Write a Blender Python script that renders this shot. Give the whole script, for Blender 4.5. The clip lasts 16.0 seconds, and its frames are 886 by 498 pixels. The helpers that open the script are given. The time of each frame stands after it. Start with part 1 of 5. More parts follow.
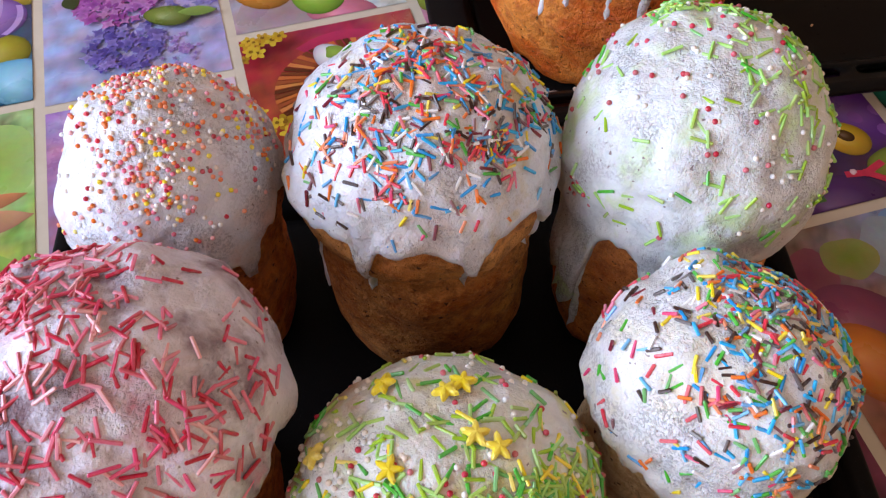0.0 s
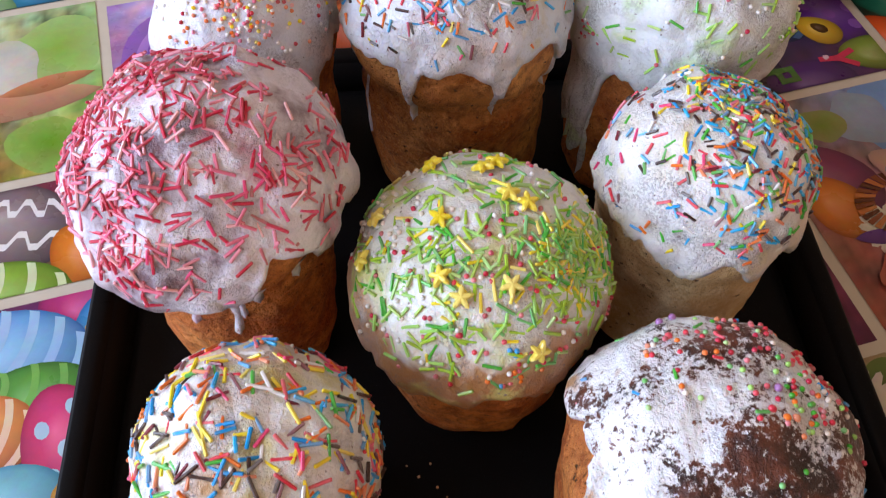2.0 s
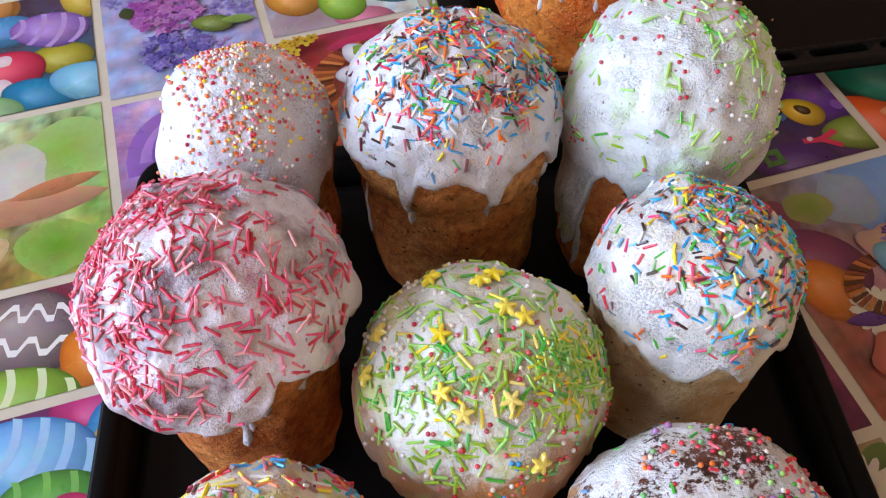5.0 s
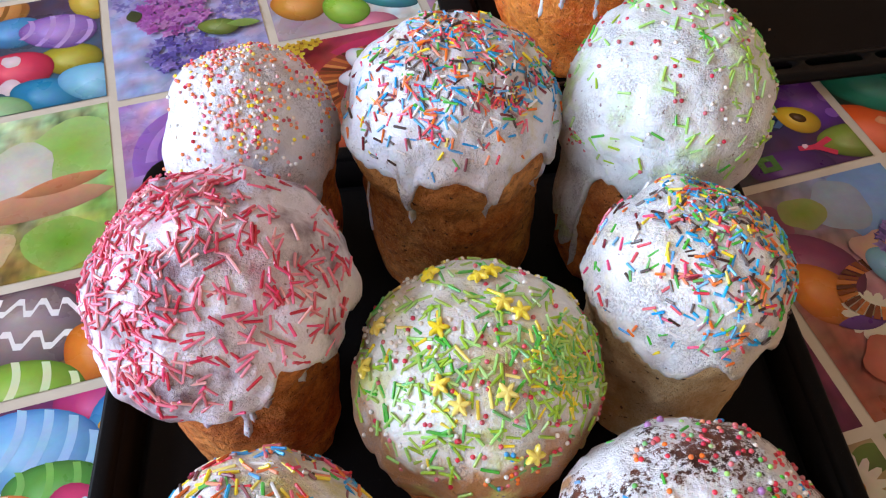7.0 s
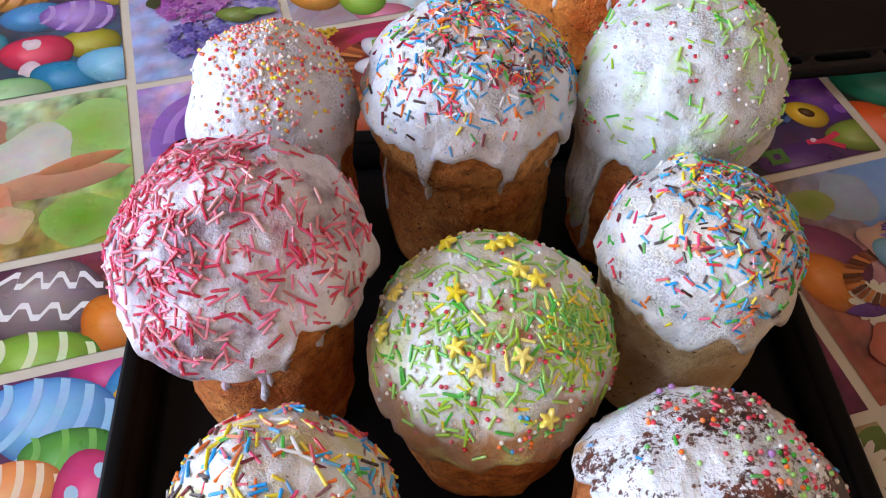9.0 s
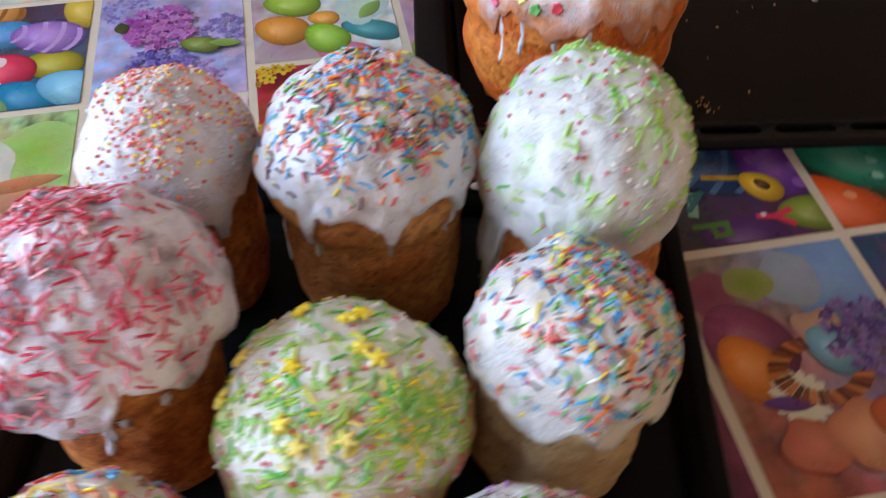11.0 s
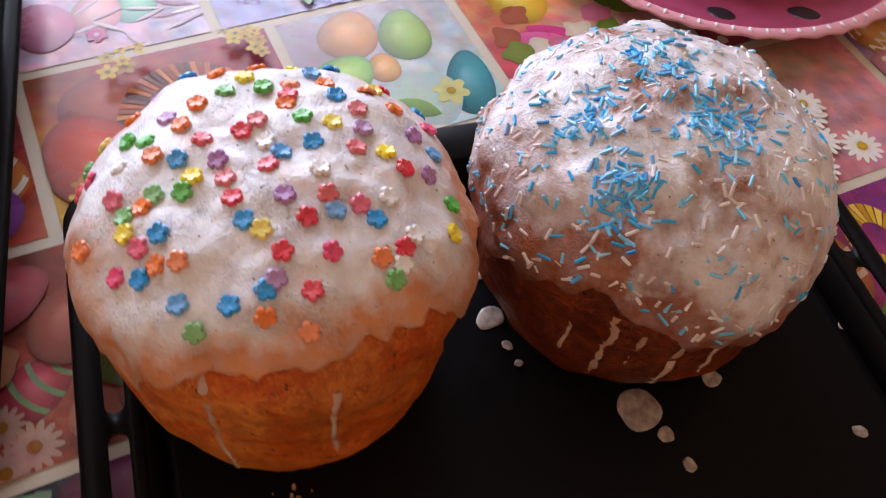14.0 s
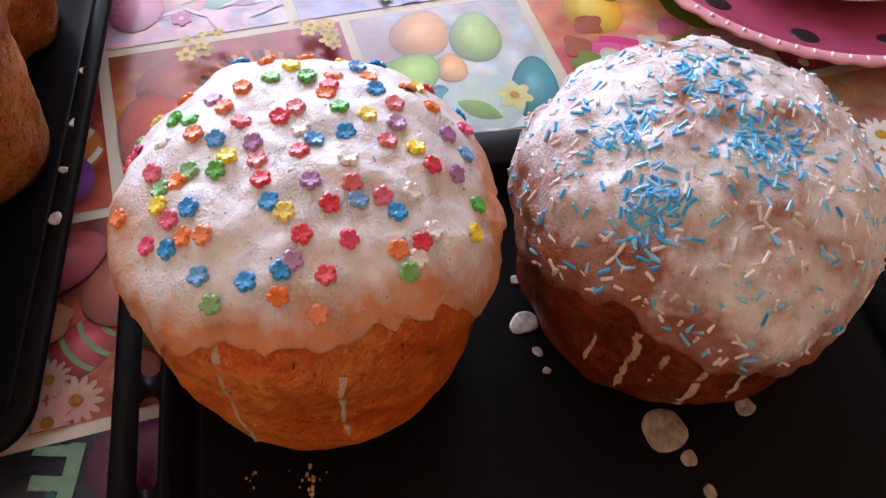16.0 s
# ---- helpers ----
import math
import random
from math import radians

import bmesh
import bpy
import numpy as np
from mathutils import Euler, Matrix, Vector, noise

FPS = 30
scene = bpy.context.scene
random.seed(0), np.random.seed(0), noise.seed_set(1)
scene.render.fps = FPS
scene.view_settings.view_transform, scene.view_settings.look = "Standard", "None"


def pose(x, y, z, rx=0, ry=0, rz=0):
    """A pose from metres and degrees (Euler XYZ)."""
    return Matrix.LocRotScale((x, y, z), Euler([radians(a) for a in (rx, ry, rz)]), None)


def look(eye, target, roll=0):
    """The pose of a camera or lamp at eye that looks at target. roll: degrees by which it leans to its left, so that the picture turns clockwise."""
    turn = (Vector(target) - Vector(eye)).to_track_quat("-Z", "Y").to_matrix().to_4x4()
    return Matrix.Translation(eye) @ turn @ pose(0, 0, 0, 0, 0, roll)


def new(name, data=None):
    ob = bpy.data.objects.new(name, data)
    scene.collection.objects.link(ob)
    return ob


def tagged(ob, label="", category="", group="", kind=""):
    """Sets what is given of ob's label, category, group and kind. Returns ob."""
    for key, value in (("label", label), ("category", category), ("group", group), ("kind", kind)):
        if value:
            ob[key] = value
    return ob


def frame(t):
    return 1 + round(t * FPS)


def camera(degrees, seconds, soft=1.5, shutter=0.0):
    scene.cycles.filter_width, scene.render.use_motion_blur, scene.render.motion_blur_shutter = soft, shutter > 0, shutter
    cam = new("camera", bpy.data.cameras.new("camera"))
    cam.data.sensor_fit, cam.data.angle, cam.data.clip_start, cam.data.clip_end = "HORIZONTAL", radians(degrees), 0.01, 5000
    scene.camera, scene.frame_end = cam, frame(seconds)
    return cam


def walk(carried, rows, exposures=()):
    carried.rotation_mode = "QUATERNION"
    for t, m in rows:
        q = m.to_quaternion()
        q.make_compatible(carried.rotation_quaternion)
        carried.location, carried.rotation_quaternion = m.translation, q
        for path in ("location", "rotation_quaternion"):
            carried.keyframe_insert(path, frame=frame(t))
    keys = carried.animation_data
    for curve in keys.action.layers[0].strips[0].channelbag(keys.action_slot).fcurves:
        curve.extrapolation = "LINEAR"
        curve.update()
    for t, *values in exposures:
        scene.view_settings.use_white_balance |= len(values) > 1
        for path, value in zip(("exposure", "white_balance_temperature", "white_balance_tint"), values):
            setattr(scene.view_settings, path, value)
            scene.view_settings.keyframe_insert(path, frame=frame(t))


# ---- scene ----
cam = camera(55.0, 16.0, soft=1.15, shutter=0.4)
PATH = [
    (0, (0.147, 0.139, 0.371), (0.094, 1.292, -1.263), -1.0),
    (0.5, (0.146, 0.128, 0.383), (0.095, 1.253, -1.27), -0.3),
    (1, (0.143, 0.103, 0.393), (0.112, 1.256, -1.241), -0.1),
    (1.5, (0.131, 0.068, 0.392), (0.092, 1.214, -1.247), -0.1),
    (2, (0.132, 0.041, 0.38), (0.099, 1.176, -1.267), 0.1),
    (2.5, (0.13, 0.032, 0.386), (0.094, 1.174, -1.256), -0.1),
    (3, (0.131, 0.027, 0.395), (0.097, 1.194, -1.229), -0.2),
    (3.5, (0.132, 0.038, 0.409), (0.095, 1.235, -1.193), -1.4),
    (4, (0.132, 0.05, 0.406), (0.096, 1.267, -1.18), -1.7),
    (6.3, (0.132, 0.058, 0.407), (0.1, 1.279, -1.177), -0.9),
    (6.5, (0.131, 0.053, 0.41), (0.096, 1.278, -1.171), -1.0),
    (7, (0.133, 0.047, 0.409), (0.097, 1.285, -1.162), -0.8),
    (7.5, (0.129, 0.045, 0.398), (0.091, 1.283, -1.172), -0.0),
    (8, (0.126, 0.036, 0.406), (0.085, 1.28, -1.16), 0.5),
    (8.2, (0.125, 0.036, 0.403), (0.084, 1.281, -1.161), 0.5),
    (10.3, (0.13, 0.011, 0.404), (0.082, 1.309, -1.116), -0.9),
    (10.5, (0.131, 0.02, 0.408), (0.076, 1.322, -1.109), -1.0),
    (10.8, (0.1543, 0.0341, 0.4045), (0.0768, 1.1530, -0.8995), 0.16),
    (11, (0.207, 0.061, 0.408), (0.041, 1.341, -1.119), 0.2),
    (11.2, (0.2612, 0.0768, 0.4255), (-0.0174, 1.1610, -0.8804), 0.52),
    (11.5, (0.327, 0.107, 0.424), (-0.186, 1.302, -1.095), 1.1),
    (11.6, (0.3380, 0.1271, 0.4159), (-0.1606, 1.1526, -0.8717), -0.24),
    (11.7, (0.3334, 0.1644, 0.4138), (-0.1704, 1.1689, -0.8884), 1.51),
    (11.8, (0.3341, 0.2078, 0.3993), (-0.2096, 1.1963, -0.8990), 2.00),
    (12, (0.327, 0.272, 0.395), (-0.304, 1.378, -1.147), 5.5),
    (12.2, (0.3416, 0.3054, 0.3953), (-0.2532, 1.2186, -0.9354), 6.64),
    (12.4, (0.3743, 0.3517, 0.3835), (-0.3437, 1.1186, -0.9784), 1.85),
    (12.5, (0.401, 0.372, 0.391), (-0.497, 1.172, -1.207), 2.7),
    (13, (0.433, 0.404, 0.406), (-0.599, 1.014, -1.196), 4.3),
    (13.5, (0.419, 0.472, 0.377), (-0.63, 1.053, -1.224), 9.6),
    (13.7, (0.4129, 0.5396, 0.3660), (-0.5220, 0.9163, -1.0278), 9.36),
    (14, (0.423, 0.586, 0.366), (-0.697, 0.886, -1.263), 9.7),
    (14.5, (0.455, 0.603, 0.372), (-0.72, 0.746, -1.239), 7.9),
    (15, (0.443, 0.601, 0.37), (-0.744, 0.695, -1.236), 6.5),
    (15.2, (0.4335, 0.5986, 0.3683), (-0.5840, 0.6792, -1.0161), 6.73),
    (15.5, (0.423, 0.612, 0.37), (-0.751, 0.703, -1.247), 6.5),
    (16, (0.429, 0.611, 0.37), (-0.712, 0.697, -1.27), 6.1),
]
walk(cam, [(t, look(eye, target, roll)) for t, eye, target, roll in PATH],
     exposures=((0, 0.0, 6150, 11), (3.0, -0.03, 6000, 8), (7.0, 0.1, 5950, 6), (8.2, 0.0, 6000, 8), (10.5, -0.06, 5850, 4), (11.5, 0.08, 5900, 4), (12.5, 0.1, 6050, 6), (13.3, 0.0, 6250, 8), (14.5, 0.16, 6400, 14), (16, 0.2, 6400, 14)))

# ---- world, window light ----
world = bpy.data.worlds.new("sky")
scene.world = world
world.use_nodes = True
wn = world.node_tree
sky = wn.nodes.new("ShaderNodeTexSky")
sky.sky_type, sky.sun_disc, sky.sun_elevation, sky.sun_rotation = "NISHITA", False, radians(35), radians(250)
wn.links.new(sky.outputs[0], wn.nodes["Background"].inputs[0])
wn.nodes["Background"].inputs[1].default_value = 0.08

ROOM = (-1.45, 1.35, -2.0, 2.1, -0.76, 1.75)   # x0 x1 y0 y1 z0 z1
WIN = (-1.60, 0.95, 0.20, 1.48)                # y0 y1 z0 z1 of the opening in the west wall
lamp = bpy.data.lights.new("window_daylight", "AREA")
lamp.shape, lamp.size, lamp.size_y = "RECTANGLE", WIN[3] - WIN[2], WIN[1] - WIN[0]
lamp.energy, lamp.color = 92.0, (0.72, 0.81, 1.0)
lamp_ob = new("window_daylight", lamp)
lamp_ob.matrix_basis = pose(ROOM[0] - 0.05, (WIN[0] + WIN[1]) / 2, (WIN[2] + WIN[3]) / 2, 0, -90, 0)

# ---- small tools ----


def lin(h, k=1.0):
    h = h.lstrip("#")
    v = [int(h[i:i + 2], 16) / 255 for i in (0, 2, 4)]
    return tuple(k * (c / 12.92 if c < 0.04045 else ((c + 0.055) / 1.055) ** 2.4) for c in v) + (1.0,)


class Mat:
    """A node material with a few short-hands."""

    def __init__(self, name, rough=0.5, spec=0.5, coat=0.0, metal=0.0, sss=0.0):
        self.m = bpy.data.materials.new(name)
        self.m.use_nodes = True
        self.t = self.m.node_tree
        self.b = self.t.nodes["Principled BSDF"]
        i = self.b.inputs
        i["Roughness"].default_value = rough
        i["Specular IOR Level"].default_value = spec
        i["Coat Weight"].default_value = coat
        i["Coat Roughness"].default_value = 0.15
        i["Metallic"].default_value = metal
        if sss:
            i["Subsurface Weight"].default_value = sss
            i["Subsurface Radius"].default_value = (0.004, 0.0025, 0.0015)
            i["Subsurface Scale"].default_value = 0.5

    def node(self, kind, **kw):
        n = self.t.nodes.new(kind)
        for k, v in kw.items():
            n.inputs[k].default_value = v
        return n

    def link(self, a, b):
        self.t.links.new(a, b)

    def coord(self):
        return self.t.nodes.new("ShaderNodeTexCoord").outputs["Object"]

    def noise(self, scale, detail=4.0, rough=0.6, vec=None, dist=0.0):
        n = self.node("ShaderNodeTexNoise", Scale=scale, Detail=detail, Roughness=rough, Distortion=dist)
        self.link(vec if vec is not None else self.coord(), n.inputs["Vector"])
        return n.outputs[0]

    def ramp(self, fac, lo, hi, a=(0, 0, 0, 1), b=(1, 1, 1, 1)):
        r = self.t.nodes.new("ShaderNodeValToRGB")
        r.color_ramp.elements[0].position, r.color_ramp.elements[1].position = lo, hi
        r.color_ramp.elements[0].color, r.color_ramp.elements[1].color = a, b
        self.link(fac, r.inputs[0])
        return r.outputs[0]

    def mix(self, fac, a, b, mode="MIX"):
        n = self.t.nodes.new("ShaderNodeMix")
        n.data_type, n.blend_type = "RGBA", mode
        for v, s in ((fac, n.inputs[0]), (a, n.inputs[6]), (b, n.inputs[7])):
            if isinstance(v, (int, float, tuple)):
                s.default_value = v
            else:
                self.link(v, s)
        return n.outputs[2]

    def colour(self, v):
        if isinstance(v, tuple):
            self.b.inputs["Base Color"].default_value = v
        else:
            self.link(v, self.b.inputs["Base Color"])

    def rough(self, v):
        self.link(v, self.b.inputs["Roughness"])

    def bump(self, *layers):
        last = None
        for height, dist, strength in layers:
            n = self.node("ShaderNodeBump", Strength=strength, Distance=dist)
            self.link(height, n.inputs["Height"])
            if last is not None:
                self.link(last, n.inputs["Normal"])
            last = n.outputs[0]
        self.link(last, self.b.inputs["Normal"])


def mesh_ob(name, verts, faces, mat, parent=None, label="", smooth=True, mats=None, idx=None):
    me = bpy.data.meshes.new(name)
    me.from_pydata([tuple(v) for v in verts], [], faces)
    for m in (mats or [mat]):
        me.materials.append(m)
    if idx is not None:
        me.polygons.foreach_set("material_index", idx)
    if smooth:
        me.polygons.foreach_set("use_smooth", [True] * len(me.polygons))
    me.update()
    ob = new(name, me)
    if parent is not None:
        ob.parent = parent
    return tagged(ob, label)


def part(name, bm, mat, parent=None, label="", smooth=True):
    me = bpy.data.meshes.new(name)
    bm.to_mesh(me)
    bm.free()
    me.materials.append(mat)
    if smooth:
        me.polygons.foreach_set("use_smooth", [True] * len(me.polygons))
    ob = new(name, me)
    if parent is not None:
        ob.parent = parent
    return tagged(ob, label)


def box(x0, x1, y0, y1, z0, z1, bev=0.0, segs=2):
    bm = bmesh.new()
    bmesh.ops.create_cube(bm, size=1.0)
    bmesh.ops.scale(bm, vec=(x1 - x0, y1 - y0, z1 - z0), verts=bm.verts)
    bmesh.ops.translate(bm, vec=((x0 + x1) / 2, (y0 + y1) / 2, (z0 + z1) / 2), verts=bm.verts)
    if bev:
        bmesh.ops.bevel(bm, geom=bm.edges[:], offset=bev, segments=segs, affect="EDGES", profile=0.5)
    return bm


# ---- materials ----


def icing_mat(name, white, thin, lo, hi, seed, rough=0.40, dark=0.0, stain="", stain_lo=0.6, thin_edge=0.12, foamy=0.5, relief=1.0, lumps=0.3):
    """Sugar glaze: white where thick, the crust showing where thin, patches of fine bubbles, a few pinholes."""
    m = Mat(name, rough=rough, spec=0.4, coat=0.15, sss=0.3)
    m.b.inputs["Coat Roughness"].default_value = 0.2
    mp = m.node("ShaderNodeMapping", Location=(seed * 1.7, seed * 0.6, seed * 0.3))
    m.link(m.coord(), mp.inputs[0])
    v = mp.outputs[0]
    big = m.noise(26, 4, 0.55, v, 0.4)
    fine = m.noise(900, 2, 0.6, v)
    mid = m.noise(120, 4, 0.6, v)
    at = m.t.nodes.new("ShaderNodeAttribute")
    at.attribute_name = "run"
    near_edge = m.ramp(at.outputs["Fac"], 0.66, 1.0, (0, 0, 0, 1), (thin_edge,) * 3 + (1,))
    cover = m.ramp(m.mix(1.0, m.mix(0.25, big, mid), near_edge, "SUBTRACT"), lo, hi)
    c = m.mix(cover, thin, white)
    c = m.mix(m.ramp(mid, 0.40, 0.70, (0.0, 0, 0, 1), (0.34, 0.34, 0.34, 1)), c, (0.50, 0.47, 0.56, 1))
    if stain:
        c = m.mix(m.ramp(m.mix(0.3, m.noise(38, 3, 0.5, v), mid), stain_lo, stain_lo + 0.12), c, lin(stain))
    foam = m.mix(1.0, m.ramp(m.noise(48, 3, 0.6, v), 0.46, 0.62), m.ramp(m.noise(850, 2, 0.7, v), 0.46, 0.6), "MULTIPLY")
    c = m.mix(m.mix(1.0, foam, (foamy,) * 3 + (1,), "MULTIPLY"), c, (0.28, 0.25, 0.28, 1))
    pin = m.ramp(m.noise(420, 1, 0.4, v), 0.22, 0.27)
    c = m.mix(pin, (0.30, 0.24, 0.24, 1), c)
    layers = [(big, 0.006, 0.65 * relief), (mid, 0.0024, 0.8 * relief), (foam, 0.0005, 0.8), (fine, 0.0005, 0.8 * relief)]
    if dark:
        sep = m.t.nodes.new("ShaderNodeSeparateXYZ")
        m.link(m.coord(), sep.inputs[0])
        side = m.node("ShaderNodeMath")
        side.operation = "SUBTRACT"
        m.link(sep.outputs[0], side.inputs[0])
        m.link(sep.outputs[1], side.inputs[1])
        lean_to = m.ramp(side.outputs[0], -0.03, 0.05, (0, 0, 0, 1), (0.075, 0.075, 0.075, 1))
        grain = m.mix(0.54, m.noise(34, 3, 0.5, v), m.noise(330, 5, 0.8, v))
        bare = m.ramp(m.mix(1.0, grain, lean_to, "ADD"), 0.52, 0.55)
        c = m.mix(bare, c, m.mix(m.ramp(m.noise(60, 3, 0.6, v), 0.42, 0.6), (0.035, 0.012, 0.010, 1), (0.16, 0.045, 0.022, 1)))
        layers.append((bare, 0.0008, -0.8))
    if lumps:       # strands drowned in the glaze
        vo = m.node("ShaderNodeTexVoronoi", Scale=210.0)
        vo.feature = "SMOOTH_F1"
        m.link(v, vo.inputs["Vector"])
        layers.insert(1, (vo.outputs["Distance"], 0.004, -lumps))
    m.colour(c)
    m.rough(m.ramp(mid, 0.3, 0.7, (rough - 0.1,) * 3 + (1,), (rough + 0.16,) * 3 + (1,)))
    m.bump(*layers)
    return m.m


def crust_mat(name, light, mid_c, deep, seed, rough=0.55):
    """Baked crust: mottled brown with pores and dry wrinkles."""
    m = Mat(name, rough=rough, spec=0.35)
    mp = m.node("ShaderNodeMapping", Location=(seed * 2.1, seed * 1.3, seed * 0.7))
    m.link(m.coord(), mp.inputs[0])
    v = mp.outputs[0]
    a = m.noise(22, 5, 0.6, v, 0.5)
    b = m.noise(160, 5, 0.7, v)
    f = m.noise(700, 3, 0.6, v)
    c = m.mix(m.ramp(a, 0.42, 0.58), mid_c, light)
    c = m.mix(m.ramp(m.noise(9, 4, 0.6, v), 0.45, 0.7), c, deep)
    c = m.mix(m.ramp(b, 0.44, 0.62, (0, 0, 0, 1), (0.65, 0.65, 0.65, 1)), c, deep)
    c = m.mix(m.ramp(m.mix(0.5, f, m.noise(260, 4, 0.7, v)), 0.5, 0.64, (0, 0, 0, 1), (0.6, 0.6, 0.6, 1)), c, light)
    pore = m.ramp(m.noise(300, 2, 0.5, v), 0.27, 0.33)
    c = m.mix(pore, (0.09, 0.035, 0.012, 1), c)
    m.colour(c)
    m.bump((a, 0.005, 0.6), (b, 0.0042, 1.0), (pore, 0.0014, 0.9), (f, 0.0007, 0.8))
    return m.m


def candy(name, hexa, rough=0.32, k=1.0):
    m = Mat(name, rough=rough, spec=0.5, coat=0.2)
    base = lin(hexa, k)
    info = m.t.nodes.new("ShaderNodeObjectInfo")
    pale = tuple(c * 0.62 + 0.30 for c in base[:3]) + (1,)
    n = m.noise(420, 2)
    film = m.mix(m.ramp(n, 0.48, 0.7, (0, 0, 0, 1), (0.35, 0.35, 0.35, 1)), base, pale)
    geo = m.t.nodes.new("ShaderNodeNewGeometry")
    both, part_of = m.t.nodes.new("ShaderNodeMath"), m.t.nodes.new("ShaderNodeMath")
    both.operation, part_of.operation = "ADD", "FRACT"
    m.link(info.outputs["Random"], both.inputs[0])
    m.link(geo.outputs["Random Per Island"], both.inputs[1])
    m.link(both.outputs[0], part_of.inputs[0])
    m.colour(m.mix(m.ramp(part_of.outputs[0], 0.5, 1.0, (0, 0, 0, 1), (0.7, 0.7, 0.7, 1)), film, pale))
    m.bump((n, 0.0002, 0.4))
    return m.m


M_ENAMEL = Mat("black_enamel", rough=0.42, spec=0.06)
_n = M_ENAMEL.noise(60, 6, 0.7)
M_ENAMEL.colour(M_ENAMEL.mix(M_ENAMEL.ramp(M_ENAMEL.noise(1400, 1), 0.7, 0.76), (0.0062, 0.0054, 0.0056, 1), (0.02, 0.019, 0.02, 1)))
M_ENAMEL.rough(M_ENAMEL.ramp(_n, 0.3, 0.75, (0.26,) * 3 + (1,), (0.5,) * 3 + (1,)))
M_ENAMEL.bump((_n, 0.0006, 0.12), (M_ENAMEL.noise(900, 2), 0.0002, 0.12))
M_ENAMEL = M_ENAMEL.m

M_PRINT = Mat("printed_oilcloth", rough=0.36, spec=0.36, coat=0.14)
_at = M_PRINT.t.nodes.new("ShaderNodeVertexColor")
_at.layer_name = "ink"
_n = M_PRINT.noise(90, 5, 0.6)
_f = M_PRINT.noise(1100, 2, 0.5)
_nc = M_PRINT.node("ShaderNodeTexNoise", Scale=70.0, Detail=6.0, Roughness=0.7)
M_PRINT.link(M_PRINT.coord(), _nc.inputs["Vector"])
_ink = M_PRINT.mix(0.34, M_PRINT.mix(1.0, _at.outputs[0], (0.8, 0.78, 0.78, 1), "MULTIPLY"), _nc.outputs[1], "OVERLAY")
_c = M_PRINT.mix(M_PRINT.ramp(_n, 0.3, 0.75, (0, 0, 0, 1), (0.22, 0.22, 0.22, 1)), _ink, (0.5, 0.45, 0.42, 1), "OVERLAY")
M_PRINT.colour(_c)
M_PRINT.rough(M_PRINT.ramp(M_PRINT.noise(14, 5, 0.6), 0.3, 0.7, (0.2,) * 3 + (1,), (0.42,) * 3 + (1,)))
M_PRINT.bump((M_PRINT.noise(9, 3, 0.5), 0.006, 0.25), (_f, 0.0002, 0.25))
M_PRINT = M_PRINT.m

M_CLOTH = Mat("cream_oilcloth", rough=0.34, spec=0.3, coat=0.04)
M_CLOTH.colour(M_CLOTH.mix(M_CLOTH.noise(40, 5), lin("#b8ab98"), lin("#d0c6b4")))
M_CLOTH.bump((M_CLOTH.noise(9, 3, 0.5), 0.006, 0.25), (M_CLOTH.noise(1100, 2), 0.0002, 0.25))
M_CLOTH = M_CLOTH.m


def plain(name, a, b, scale=30, rough=0.6, bump=0.001, **kw):
    m = Mat(name, rough=rough, **kw)
    n = m.noise(scale, 5, 0.6)
    m.colour(m.mix(m.ramp(n, 0.3, 0.7), a, b))
    m.bump((n, bump, 0.4))
    return m.m


# wall tone picked to bounce warm fill onto the cakes' shaded sides
M_WALL = plain("warm_bounce_paint", lin("#cca680"), lin("#d8b690"), 6, 0.8)
M_CEIL = plain("ceiling_paint", lin("#ccb89e"), lin("#d8c8b0"), 5, 0.9)
M_FLOOR = plain("floor_boards", lin("#6b4a30"), lin("#8a6444"), 4, 0.5)
M_WOOD = plain("table_wood", lin("#5a3c24"), lin("#7a5634"), 14, 0.5)
M_FRAME = plain("window_paint", lin("#dcdcd8"), lin("#ecebe6"), 12, 0.5)
M_PINK = plain("pink_plastic", lin("#d894a4"), lin("#e4a8b4"), 50, 0.35, 0.0003)
M_PINKIN = plain("pink_plate_well", lin("#8c3452"), lin("#a84868"), 30, 0.3, 0.0003)
M_BLACK = plain("black_dots", (0.012, 0.01, 0.014, 1), (0.02, 0.018, 0.022, 1), 40, 0.3, 0.0002)
M_CHINA = plain("white_china", lin("#e4e4e8"), lin("#f2f2f2"), 30, 0.2, 0.0002)
M_SPILL = plain("dried_glaze", lin("#6c5f58"), lin("#c4b4a8"), 170, 0.3, 0.0006)
M_CRUMB = plain("bread_crumb", lin("#b07a4a"), lin("#d8b48a"), 300, 0.8, 0.0006)

# ---- room: assumed and out of view, walls serve as light bounce ----
X0, X1, Y0, Y1, Z0, Z1 = ROOM
T = 0.12
for nm, b, mt in (("floor", (X0, X1, Y0, Y1, Z0 - T, Z0), M_FLOOR), ("ceiling", (X0, X1, Y0, Y1, Z1, Z1 + T), M_CEIL),
                  ("wall_north", (X0 - T, X1 + T, Y1, Y1 + T, Z0 - T, Z1 + T), M_WALL),
                  ("wall_south", (X0 - T, X1 + T, Y0 - T, Y0, Z0 - T, Z1 + T), M_WALL),
                  # added close to the table as an unseen reflector of window light
                  ("bounce_wall_east", (X1, X1 + T, Y0, Y1, Z0 - T, Z1 + T), M_WALL)):
    tagged(part(nm, box(*b), mt, smooth=False), kind="structure")
bm = bmesh.new()
